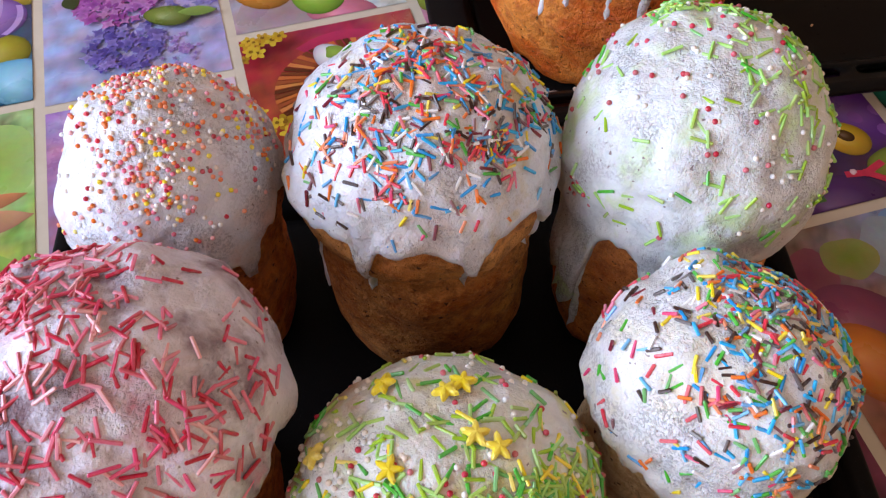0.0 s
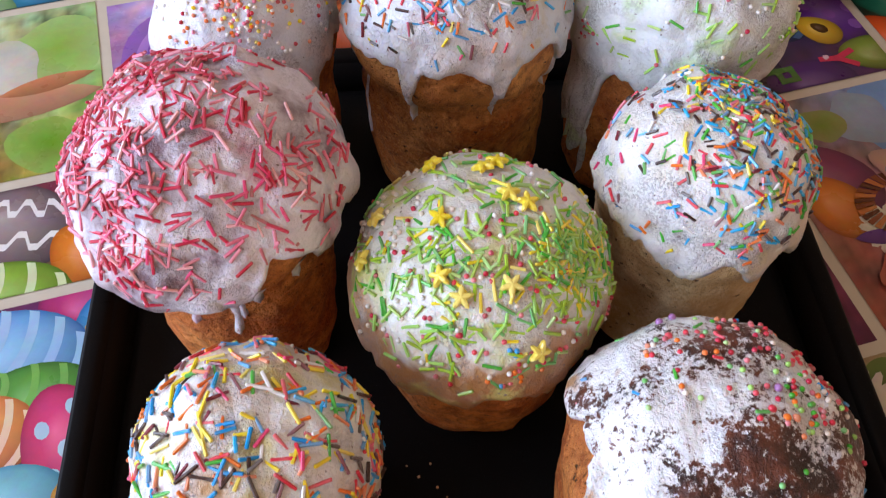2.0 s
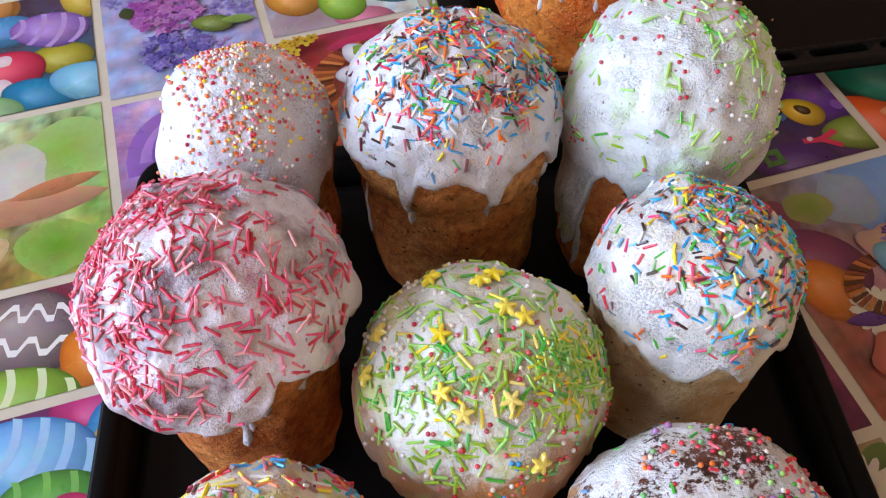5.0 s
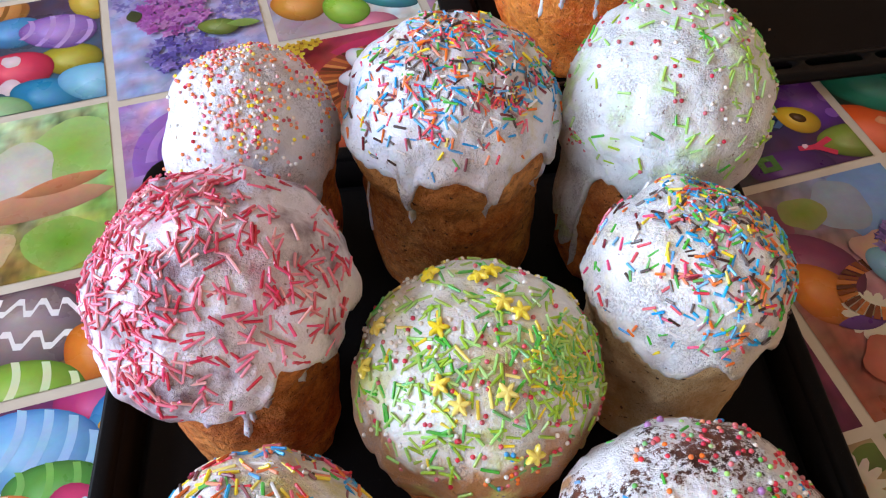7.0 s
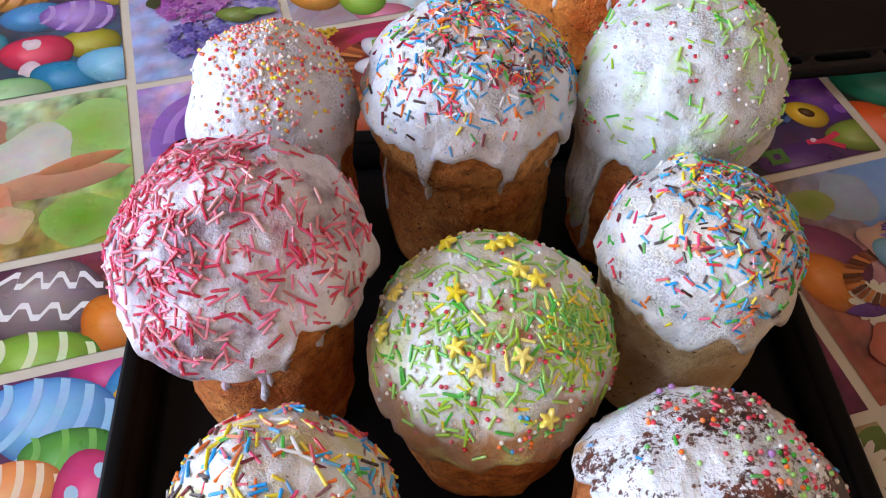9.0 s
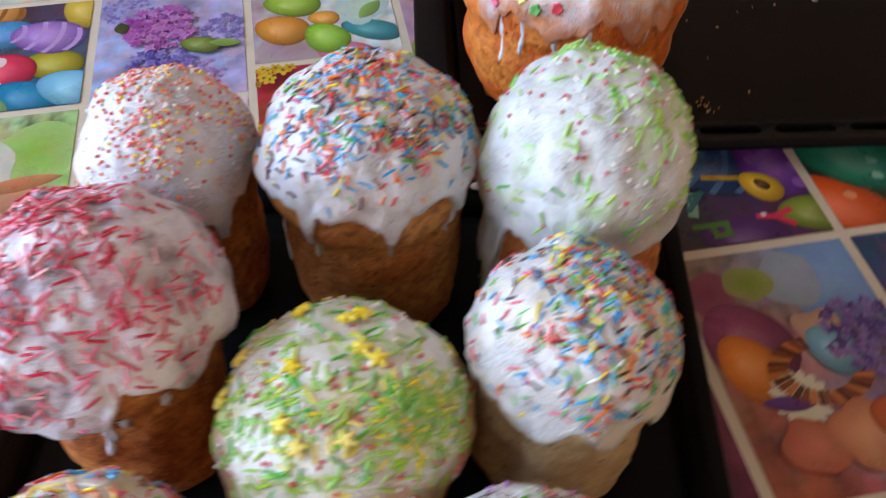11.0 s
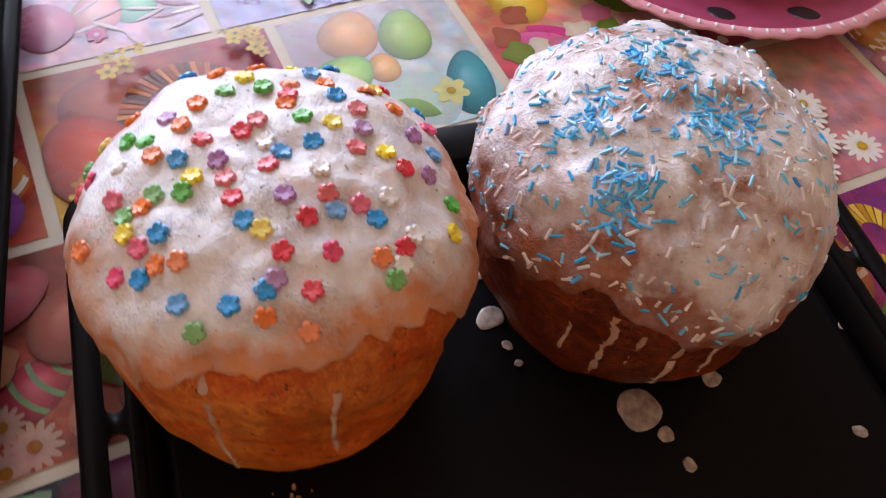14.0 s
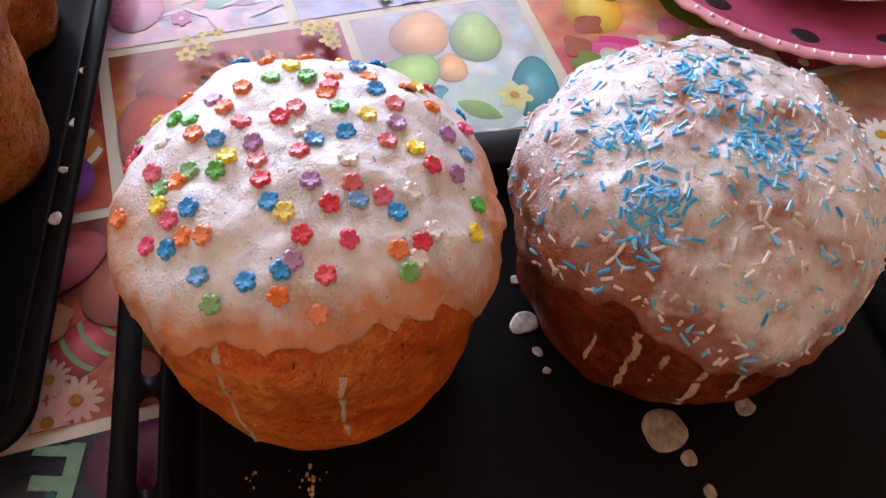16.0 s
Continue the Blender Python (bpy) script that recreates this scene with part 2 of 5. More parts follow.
for b in ((Y0, WIN[0], Z0 - T, Z1 + T), (WIN[1], Y1, Z0 - T, Z1 + T), (WIN[0], WIN[1], Z0 - T, WIN[2]), (WIN[0], WIN[1], WIN[3], Z1 + T)):
    t = box(X0 - T, X0, b[0], b[1], b[2], b[3])
    me = bpy.data.meshes.new("tmp")
    t.to_mesh(me)
    t.free()
    bm.from_mesh(me)
    bpy.data.meshes.remove(me)
tagged(part("wall_west", bm, M_WALL, smooth=False), kind="structure")
win = tagged(new("window_1"), "white painted window frame open to daylight", kind="structure")
yc = (WIN[0] + WIN[1]) / 2
for b in ((WIN[0], WIN[0] + 0.05, WIN[2], WIN[3]), (WIN[1] - 0.05, WIN[1], WIN[2], WIN[3]), (yc - 0.03, yc + 0.03, WIN[2] + 0.05, WIN[3] - 0.05),
          (WIN[0] + 0.05, WIN[1] - 0.05, WIN[2], WIN[2] + 0.05), (WIN[0] + 0.05, WIN[1] - 0.05, WIN[3] - 0.05, WIN[3])):
    part("window_frame", box(X0 - 0.035, X0 - 0.005, b[0] + 0.001, b[1] - 0.001, b[2] + 0.001, b[3] - 0.001, 0.004), M_FRAME, win, smooth=False)

# ---- table and cloth ----
TX0, TX1, TY0, TY1 = -0.62, 0.95, -0.35, 1.35
table = tagged(new("table"), "brown wooden kitchen table under a printed oilcloth", "table")
part("tabletop", box(TX0, TX1, TY0, TY1, -0.035, -0.003, 0.004), M_WOOD, table, smooth=False)
for x in (TX0 + 0.06, TX1 - 0.06):
    for y in (TY0 + 0.06, TY1 - 0.06):
        part("leg", box(x - 0.03, x + 0.03, y - 0.03, y + 0.03, Z0, -0.036, 0.004), M_WOOD, table, smooth=False)

cloth = tagged(new("tablecloth"), "glossy oilcloth printed with a collage of spring egg and flower pictures", "tablecloth")
part("sheet", box(TX0 - 0.01, TX1 + 0.01, TY0 - 0.01, TY1 + 0.01, -0.0028, -0.0003, 0.0005, 1), M_CLOTH, cloth, smooth=False)
TURN_C = radians(18.0)
CU, SU = math.cos(TURN_C), math.sin(TURN_C)


class Print:
    """One printed picture of the collage, in the cloth's own axes u, v; shapes are cut at its edge."""

    def __init__(self, u0, u1, v0, v1, corners, seed=0, blot=0.14, grid=38):
        self.r = (u0, u1, v0, v1)
        self.v, self.f, self.c, self.z = [], [], [], 0.0
        self.rng = random.Random(seed)
        n = grid
        cs = [lin(h) for h in corners]      # lower left, lower right, upper left, upper right
        w, h = u1 - u0, v1 - v0
        for j in range(n + 1):
            for i in range(n + 1):
                a, b = i / n, j / n
                x, y = a * w, b * h
                spot = noise.noise(Vector((x * 70 + seed * 3.1, y * 70, seed))) + 0.6 * noise.noise(Vector((x * 190, y * 190 + seed, 2)))
                k = 1 + blot * (2 * noise.noise(Vector((a * 3 + seed * 3.1, b * 3, seed))) + 2.6 * spot)
                drift = 0.3 * noise.noise(Vector((x * 110 + 5, y * 110, seed)))
                s = min(1, max(0, a + 0.35 * noise.noise(Vector((a * 2.5, b * 2.5 + seed, 4))) + drift))
                q = min(1, max(0, b + 0.35 * noise.noise(Vector((a * 2.5 + 9, b * 2.5 + seed, 7))) - drift))
                tint = noise.noise(Vector((x * 90, y * 90, seed + 30)))
                col = [min(1, max(0, k * (1 + (0.25, -0.1, -0.25)[e] * tint) * ((cs[0][e] * (1 - s) + cs[1][e] * s) * (1 - q) + (cs[2][e] * (1 - s) + cs[3][e] * s) * q))) for e in range(3)]
                self.v.append((u0 + a * (u1 - u0), v0 + b * (v1 - v0), 0.0))
                self.c.append((*col, 1))
        self.f += [(j * (n + 1) + i, j * (n + 1) + i + 1, (j + 1) * (n + 1) + i + 1, (j + 1) * (n + 1) + i) for j in range(n) for i in range(n)]

    def put(self, pts, cols, faces, dz=0.00002):
        self.z += dz
        k = len(self.v)
        u0, u1, v0, v1 = self.r
        self.v += [(min(u1, max(u0, p[0])), min(v1, max(v0, p[1])), self.z) for p in pts]
        self.c += cols
        self.f += [tuple(k + i for i in f) for f in faces]

    def place(self, a, b):
        u0, u1, v0, v1 = self.r
        return u0 + a * (u1 - u0), v0 + b * (v1 - v0)

    def egg(self, a, b, ru, rv, ang=0, c="#ff8800", e="", stripes="", n_str=4, dots="", zig=""):
        """An egg shape at the picture's fraction a, b, with half sizes in metres."""
        cu, cv = self.place(a, b)
        ca, sa = math.cos(radians(ang)), math.sin(radians(ang))
        n = 28
        ci, ce = lin(c), lin(e) if e else lin(c, 0.55)
        hi = tuple(min(1, x * 1.35 + 0.12) for x in ci[:3]) + (1,)

        def at(x, y):
            w = ru * (1 - 0.16 * y)
            return cu + ca * x * w - sa * y * rv, cv + sa * x * w + ca * y * rv

        pts, cols = [at(-0.2, 0.25)], [hi]
        for ring, col in ((0.55, ci), (0.85, tuple((p + q) / 2 for p, q in zip(ci, ce))), (1.0, ce)):
            for i in range(n):
                t = 2 * math.pi * i / n
                pts.append(at(ring * math.cos(t), ring * math.sin(t)))
                k = 1 + 0.38 * ring * math.cos(t + radians(ang) - 2.2)      # lit from one side in the photograph
                cols.append(tuple(min(1, x * k) for x in col[:3]) + (1,))
        faces = [(0, 1 + i, 1 + (i + 1) % n) for i in range(n)]
        for q in range(2):
            o = 1 + q * n
            faces += [(o + i, o + n + i, o + n + (i + 1) % n, o + (i + 1) % n) for i in range(n)]
        self.put(pts, cols, faces)
        for k in range(n_str if stripes else 0):
            y = -0.75 + 1.5 * k / max(1, n_str - 1)
            self.band(at, y, 0.07, lin(stripes), 0.0)
        for k in range(2 if zig else 0):
            self.band(at, -0.3 + 0.75 * k, 0.075, lin(zig), 0.14)
        if dots:
            for x, y in ((-0.45, 0.35), (0.35, 0.5), (-0.1, -0.1), (0.5, -0.2), (-0.5, -0.45), (0.15, -0.6)):
                pts = [at(x + 0.17 * math.cos(t * 0.628), y + 0.15 * math.sin(t * 0.628)) for t in range(10)]
                self.put(pts, [lin(dots)] * 10, [tuple(range(10))])

    def band(self, at, y, h, col, zig):
        n = 16
        pts = []
        for i in range(n + 1):
            x = -1 + 2 * i / n
            yy = y + (zig if i % 4 in (1, 2) else -zig)
            s = math.sqrt(max(0, 1 - min(1, yy * yy))) * 0.97
            curve = 0.16 * (x * x - 0.5) if not zig else 0
            pts += [at(x * s, yy - h + curve), at(x * s, yy + h + curve)]
        self.put(pts, [col] * len(pts), [(2 * i, 2 * i + 2, 2 * i + 3, 2 * i + 1) for i in range(n)])

    def blob(self, a, b, r, col, n=9, rough=0.3, edge=""):
        cu, cv = self.place(a, b)
        pts, k = [(cu, cv)], self.rng.uniform(0, 50)
        n = 26
        for i in range(n):
            t = 2 * math.pi * i / n
            q = r * (1 + 1.3 * rough * noise.noise(Vector((math.cos(t) * 1.2 + k, math.sin(t) * 1.2, k))))
            pts.append((cu + q * math.cos(t), cv + q * math.sin(t)))
        self.put(pts, [lin(col)] + [lin(edge) if edge else lin(col, 0.8)] * n, [(0, 1 + i, 1 + (i + 1) % n) for i in range(n)])

    def flower(self, a, b, r, petal, heart, n=8, start=0.0, slim=0.34):
        cu, cv = self.place(a, b)
        for i in range(n):
            t = start + 2 * math.pi * i / n
            dx, dy = math.cos(t), math.sin(t)
            w = r * slim
            pts = [(cu, cv), (cu + dx * r * 0.5 - dy * w, cv + dy * r * 0.5 + dx * w), (cu + dx * r * 0.9 - dy * w * 0.6, cv + dy * r * 0.9 + dx * w * 0.6),
                   (cu + dx * r, cv + dy * r), (cu + dx * r * 0.9 + dy * w * 0.6, cv + dy * r * 0.9 - dx * w * 0.6), (cu + dx * r * 0.5 + dy * w, cv + dy * r * 0.5 - dx * w)]
            self.put(pts, [lin(petal, 0.75)] + [lin(petal)] * 5, [tuple(range(6))])
        self.blob(a, b, r * 0.25, heart, 8, 0.1)

    def cluster(self, a, b, r, cols, count=70):
        """A head of many small blossoms."""
        g = self.rng
        u0, u1, v0, v1 = self.r
        for _ in range(count):
            t, q = g.uniform(0, 6.28), r * math.sqrt(g.random())
            cu, cv = self.place(a + q * math.cos(t) / (u1 - u0), b + q * math.sin(t) / (v1 - v0))
            s, turn, col = r * g.uniform(0.14, 0.22), g.uniform(0, 1.5), g.choice(cols)
            pts = [(cu, cv)] + [(cu + s * (1.0 if i % 2 else 0.45) * math.cos(turn + i * 0.785), cv + s * (1.0 if i % 2 else 0.45) * math.sin(turn + i * 0.785)) for i in range(8)]
            k = g.uniform(0.75, 1.25)
            self.put(pts, [lin(col, 0.55)] + [lin(col, k if i % 2 else 0.8) for i in range(8)], [(0, 1 + i, 1 + (i + 1) % 8) for i in range(8)], 0.000006)

    def leaf(self, a, b, length, width, ang, col):
        cu, cv = self.place(a, b)
        ca, sa = math.cos(radians(ang)), math.sin(radians(ang))
        n = 8
        pts = []
        for i in range(n + 1):
            x, w = length * (i / n), width * math.sin(math.pi * i / n) ** 0.8
            pts += [(cu + ca * x - sa * w, cv + sa * x + ca * w), (cu + ca * x + sa * w, cv + sa * x - ca * w)]
        self.put(pts, [lin(col), lin(col, 0.6)] * (n + 1), [(2 * i, 2 * i + 1, 2 * i + 3, 2 * i + 2) for i in range(n)])

    def ring(self, a, b, r0, r1, cols, n=48, squash=0.75):
        """A wicker rim of many short twists."""
        cu, cv = self.place(a, b)
        for i in range(n):
            t0, t1 = 2 * math.pi * i / n, 2 * math.pi * (i + 0.8) / n
            k = 0.1
            pts = [(cu + r0 * math.cos(t0), cv + squash * r0 * math.sin(t0)), (cu + r1 * math.cos(t0 + k), cv + squash * r1 * math.sin(t0 + k)),
                   (cu + r1 * math.cos(t1 + k), cv + squash * r1 * math.sin(t1 + k)), (cu + r0 * math.cos(t1), cv + squash * r0 * math.sin(t1))]
            self.put(pts, [lin(cols[i % len(cols)])] * 4, [(0, 1, 2, 3)])

    def letter(self, a, b, strokes, size, col, ang=0):
        """A chunky toy letter of bars: x0 y0 x1 y1 in letter units."""
        cu, cv = self.place(a, b)
        ca, sa = math.cos(radians(ang)), math.sin(radians(ang))
        for x0, y0, x1, y1 in strokes:
            d = math.hypot(x1 - x0, y1 - y0)
            tx, ty = (x1 - x0) / d, (y1 - y0) / d
            w = 0.13
            q = [(x0 - tx * w - ty * w, y0 - ty * w + tx * w), (x0 - tx * w + ty * w, y0 - ty * w - tx * w), (x1 + tx * w + ty * w, y1 + ty * w - tx * w), (x1 + tx * w - ty * w, y1 + ty * w + tx * w)]
            self.put([(cu + size * (ca * x - sa * y), cv + size * (sa * x + ca * y)) for x, y in q], [lin(col), lin(col, 0.85), lin(col), lin(col, 0.9)], [(0, 1, 2, 3)])

    def done(self):
        verts = [(CU * u - SU * v, SU * u + CU * v, z + 0.0001) for u, v, z in self.v]
        ob = tagged(mesh_ob("printed_picture", verts, self.f, M_PRINT, cloth, smooth=False), kind="stuff")
        at = ob.data.color_attributes.new("ink", "FLOAT_COLOR", "POINT")
        at.data.foreach_set("color", [x for c in self.c for x in c])
        return ob


US = [-0.197 + 0.1215 * k for k in range(8)]          # column lines of the collage
G = 0.0035                                            # half the pale joint


def cell(c, v0, v1, corners, seed, **kw):
    return Print(US[c] + G, US[c + 1] - G, v0 + G, v1 - G, corners, seed, **kw)


def eggs_heap(p, seed, cols, rows=3, per=3, r=0.021):
    g = random.Random(seed)
    spots = [((i + 0.5 + g.uniform(-0.2, 0.2)) / per, (j + 0.5 + g.uniform(-0.2, 0.2)) / rows) for j in range(rows) for i in range(per)]
    g.shuffle(spots)
    for k, (a, b) in enumerate(spots):
        kind = k % 5
        p.egg(a, b, r * g.uniform(0.8, 1.0), r * g.uniform(1.1, 1.35), g.uniform(0, 180), cols[k % len(cols)],
              stripes="#f0e8d8" if kind == 1 else "", dots="#f4eee6" if kind == 3 else "", zig="#f4f0ea" if kind == 4 else "")


# pictures, column by column
p = cell(1, 0.515, 0.655, ("#2c4a5a", "#3c6a80", "#4a3c30", "#4a3a68"), 1)
p.egg(0.3, 0.95, 0.02, 0.028, 75, "#c88c48", stripes="#8c5c28"); p.egg(0.42, 0.72, 0.019, 0.025, 80, "#4c8cc0"); p.egg(0.05, 0.5, 0.02, 0.026, 80, "#58a0b0", "#28687c"); p.egg(0.95, 0.88, 0.016, 0.024, 30, "#c8b040")
p.egg(0.79, 0.38, 0.018, 0.024, 70, "#a8a030", "#6c6818"); p.egg(0.72, 0.66, 0.021, 0.030, 72, "#a07cc4", "#6c4890", stripes="#b898d4"); p.egg(0.45, 0.36, 0.022, 0.028, 70, "#d43858", "#981838")
p.blob(0.42, 0.45, 0.007, "#f0d8dc"); p.blob(0.42, 0.22, 0.008, "#ecd0d6"); p.egg(0.64, 0.1, 0.019, 0.028, 60, "#2c84ac", "#18587c"); p.egg(0.95, 0.14, 0.021, 0.03, 62, "#84bcd8", "#5490b4"); p.egg(0.3, 0.02, 0.02, 0.03, 72, "#98c088", "#6c9460"); p.done()
p = cell(1, 0.361, 0.515, ("#c87c50", "#84a838", "#bcc8a8", "#a8c888"), 2, blot=0.3)
p.blob(0.78, 0.72, 0.03, "#94bc48", 10, 0.2, "#a8c878"); p.blob(0.15, 0.78, 0.02, "#a05434", 10, 0.3, "#b08068"); p.blob(0.12, 0.66, 0.016, "#8c5c78", 10, 0.3, "#b090a0"); p.blob(0.45, 0.58, 0.03, "#dcd4cc", 10, 0.3, "#c8c8b4")
p.leaf(0.1, 0.40, 0.105, 0.013, 2, "#d49c78"); p.leaf(0.45, 0.48, 0.06, 0.007, 8, "#d08c60"); p.blob(0.2, 0.36, 0.018, "#d86c30", 10, 0.3, "#d89878"); p.blob(0.3, 0.2, 0.016, "#d8a890", 10, 0.3, "#c8b080"); p.blob(0.72, 0.16, 0.024, "#6c9c20", 10, 0.25, "#98b858"); p.blob(0.1, 0.1, 0.012, "#a85838", 10, 0.3); p.done()
p = cell(1, 0.280, 0.361, ("#3c5a24", "#6c5434", "#4a3048", "#7c2c44"), 3)
p.egg(0.52, 0.62, 0.036, 0.030, -14, "#8c7a7c", "#544248", zig="#f4f0ee"); p.egg(0.86, 0.22, 0.019, 0.025, 30, "#dc8028", "#a85210"); p.egg(0.5, 0.04, 0.020, 0.034, 70, "#88b038", "#567418", stripes="#dce8b8"); p.egg(0.05, 0.1, 0.018, 0.022, 0, "#3c7ab8"); p.done()
p = cell(1, 0.135, 0.280, ("#30244c", "#382c54", "#4a2850", "#7c2868"), 4)
p.egg(0.85, 0.93, 0.018, 0.026, 70, "#b83078", "#7c1850"); p.egg(0.95, 0.76, 0.021, 0.03, 10, "#4c94cc", "#2c649c", dots="#d8a838"); p.egg(0.54, 0.79, 0.026, 0.038, 62, "#7cb0e0", "#3c70b0", stripes="#a4cbee", n_str=5)
p.egg(0.64, 0.6, 0.018, 0.028, 70, "#58983c", "#346420", stripes="#7cb858"); p.egg(0.38, 0.5, 0.021, 0.028, 70, "#e89450", "#b8642c", stripes="#f0d0b0", n_str=5); p.egg(0.74, 0.4, 0.022, 0.032, 15, "#d43c74", "#981c4c", dots="#b8dce8"); p.egg(0.5, 0.22, 0.02, 0.028, 70, "#78b8c8", "#48889c"); p.egg(0.85, 0.1, 0.02, 0.028, 40, "#d8a040"); p.done()
p = cell(1, -0.02, 0.135, ("#4a5c8c", "#8c6a9c", "#5c3c6c", "#4c7c5c"), 5); eggs_heap(p, 5, ("#e0a040", "#5c98c8", "#c84878", "#88b848")); p.done()
p = cell(1, 0.655, 0.80, ("#c8d0b8", "#d8c8c0", "#b8a8d0", "#c89ab8"), 6); eggs_heap(p, 6, ("#e8c848", "#d87ca0", "#88c070"), 2, 3); p.done()
p = cell(2, 0.507, 0.655, ("#a4b0d8", "#b0aadc", "#a8a4d4", "#bcb4dc"), 7)
p.cluster(0.2, 0.86, 0.022, ("#8c84cc", "#a49cdc"), 50); p.cluster(0.85, 0.56, 0.022, ("#8078c8", "#9c94d8", "#b0a8e0"), 70); p.cluster(0.72, 0.2, 0.015, ("#a888d4", "#b89cdc"), 40); p.cluster(0.44, 0.29, 0.026, ("#7468c0", "#8c80d0", "#5c50a8", "#a094dc"), 120); p.cluster(0.42, 0.64, 0.028, ("#bc6cc4", "#d08cd4", "#a850b0"), 150)
p.egg(0.7, 0.43, 0.010, 0.016, 70, "#74883c", "#4c5c20"); p.leaf(0.76, 0.44, 0.026, 0.005, -10, "#8cac54"); p.leaf(0.5, 0.93, 0.03, 0.007, 30, "#8cb050"); p.leaf(0.18, 0.6, 0.016, 0.006, 100, "#3c4c2c"); p.done()
p = cell(2, 0.388, 0.507, ("#a87898", "#d8a8b8", "#a888c8", "#d4c4d4"), 8)
p.leaf(0.05, 0.35, 0.085, 0.022, 48, "#9c6cc4"); p.leaf(0.12, 0.45, 0.07, 0.016, 38, "#b888d8"); p.leaf(0.2, 0.4, 0.05, 0.01, 60, "#8454b0"); p.egg(0.64, 0.67, 0.014, 0.02, 60, "#98ccac", "#6ca488"); p.egg(0.47, 0.52, 0.012, 0.016, 10, "#d0d838", "#a0a820"); p.egg(0.66, 0.46, 0.015, 0.019, 70, "#e0a8a8", "#c08080"); p.egg(0.36, 0.45, 0.011, 0.017, 30, "#a8b0bc", "#808898")
for k in range(16):
    p.leaf(0.62 + 0.36 * p.rng.random(), 0.15 + 0.75 * p.rng.random(), 0.022, 0.0016, p.rng.uniform(20, 120), p.rng.choice(("#ecdce4", "#e4c4d4", "#f4ecf0", "#c890b0")))
p.egg(0.7, 0.18, 0.022, 0.018, 0, "#c87898", "#a05474"); p.flower(0.84, 0.42, 0.007, "#c84c8c", "#e8a0c8", 6); p.blob(0.4, 0.93, 0.005, "#b83858"); p.done()
p = cell(2, 0.655, 0.80, ("#e8d8e8", "#d8e0f0", "#e8e0d0", "#e0c8d8"), 9); p.leaf(0.2, 0.2, 0.05, 0.014, 40, "#88b04c"); p.cluster(0.6, 0.5, 0.03, ("#d888b8", "#e8a8cc"), 60); p.done()
p = cell(3, 0.538, 0.658, ("#a890a0", "#dce8e4", "#b4b0b8", "#c0dcd8"), 10)
p.blob(0.3, 0.12, 0.03, "#a08890", 10, 0.2, "#b0a0a8"); p.egg(0.62, 0.02, 0.014, 0.024, 72, "#c87890", "#a85c74"); p.egg(0.82, 0.26, 0.013, 0.026, 65, "#38909c", "#206874"); p.egg(0.75, 0.85, 0.015, 0.028, 72, "#30909c", "#1c6870"); p.blob(0.78, 0.55, 0.024, "#c4dcc8", 10, 0.2, "#b4d0cc")
p.egg(0.29, 0.66, 0.017, 0.024, 75, "#94b83c", "#5c7c1c"); p.egg(0.2, 0.36, 0.019, 0.023, 60, "#d09038", "#9c6418"); p.egg(0.5, 0.45, 0.010, 0.013, 80, "#d8a040", "#a87420"); p.egg(0.5, 0.22, 0.017, 0.021, 30, "#94c440", "#5c8c1c"); p.leaf(0.75, 0.4, 0.03, 0.007, 50, "#8cb860"); p.flower(0.78, 0.72, 0.012, "#d8d890", "#b8a030", 6); p.done()
p = cell(3, 0.388, 0.538, ("#a8381c", "#c8a020", "#a02038", "#a82858"), 11)
p.leaf(0.3, 0.88, 0.07, 0.014, -8, "#c02c60"); p.egg(0.3, 0.3, 0.026, 0.03, 20, "#b05030", "#882c1c"); p.ring(0.56, 0.58, 0.033, 0.050, ("#7c3c1c", "#c86c34", "#a0502a", "#d88848", "#5c280f"), 64, 0.86); p.egg(0.56, 0.58, 0.033, 0.029, 0, "#984c3c", "#6c2c20"); p.egg(0.62, 0.17, 0.032, 0.026, 0, "#c84420", "#8c2810")
for k in range(30):
    p.flower(0.58 + 0.24 * p.rng.random(), 0.45 + 0.32 * p.rng.random(), 0.006, p.rng.choice(("#e8dcdc", "#dcc0c4", "#c88c88")), "#a03840", 5, p.rng.random())
for a, b, q in ((0.48, 0.74, 30), (0.42, 0.6, 80), (0.55, 0.6, 100), (0.5, 0.46, 70), (0.62, 0.42, 90)):
    p.egg(a, b, 0.011, 0.015, q, "#dcdce4", "#9c98ac")
p.blob(0.5, 0.77, 0.006, "#98b84c"); p.blob(0.54, 0.6, 0.006, "#d87850")
for a, b in ((0.1, 0.95), (0.18, 0.9), (0.06, 0.86), (0.9, 0.2), (0.95, 0.35), (0.85, 0.1), (0.92, 0.08), (0.04, 0.42), (0.1, 0.36), (0.96, 0.5)):
    for _ in range(4):
        p.flower(a + p.rng.uniform(-0.06, 0.06), b + p.rng.uniform(-0.05, 0.05), p.rng.uniform(0.004, 0.007), p.rng.choice(("#c4a01c", "#a88414", "#d8b830")), "#8c6410", 5, a * 5)
p.done()
p = cell(3, 0.658, 0.80, ("#d88838", "#c83468", "#e0c060", "#c89ab0"), 12)
p.egg(0.2, 0.3, 0.02, 0.028, 80, "#e8c030", "#c89018"); p.leaf(0.45, 0.25, 0.06, 0.017, 30, "#dc3c8c"); p.leaf(0.5, 0.15, 0.055, 0.015, 45, "#e868a8"); p.leaf(0.1, 0.7, 0.05, 0.01, 10, "#688c30"); p.leaf(0.5, 0.7, 0.05, 0.01, -30, "#7ca038")
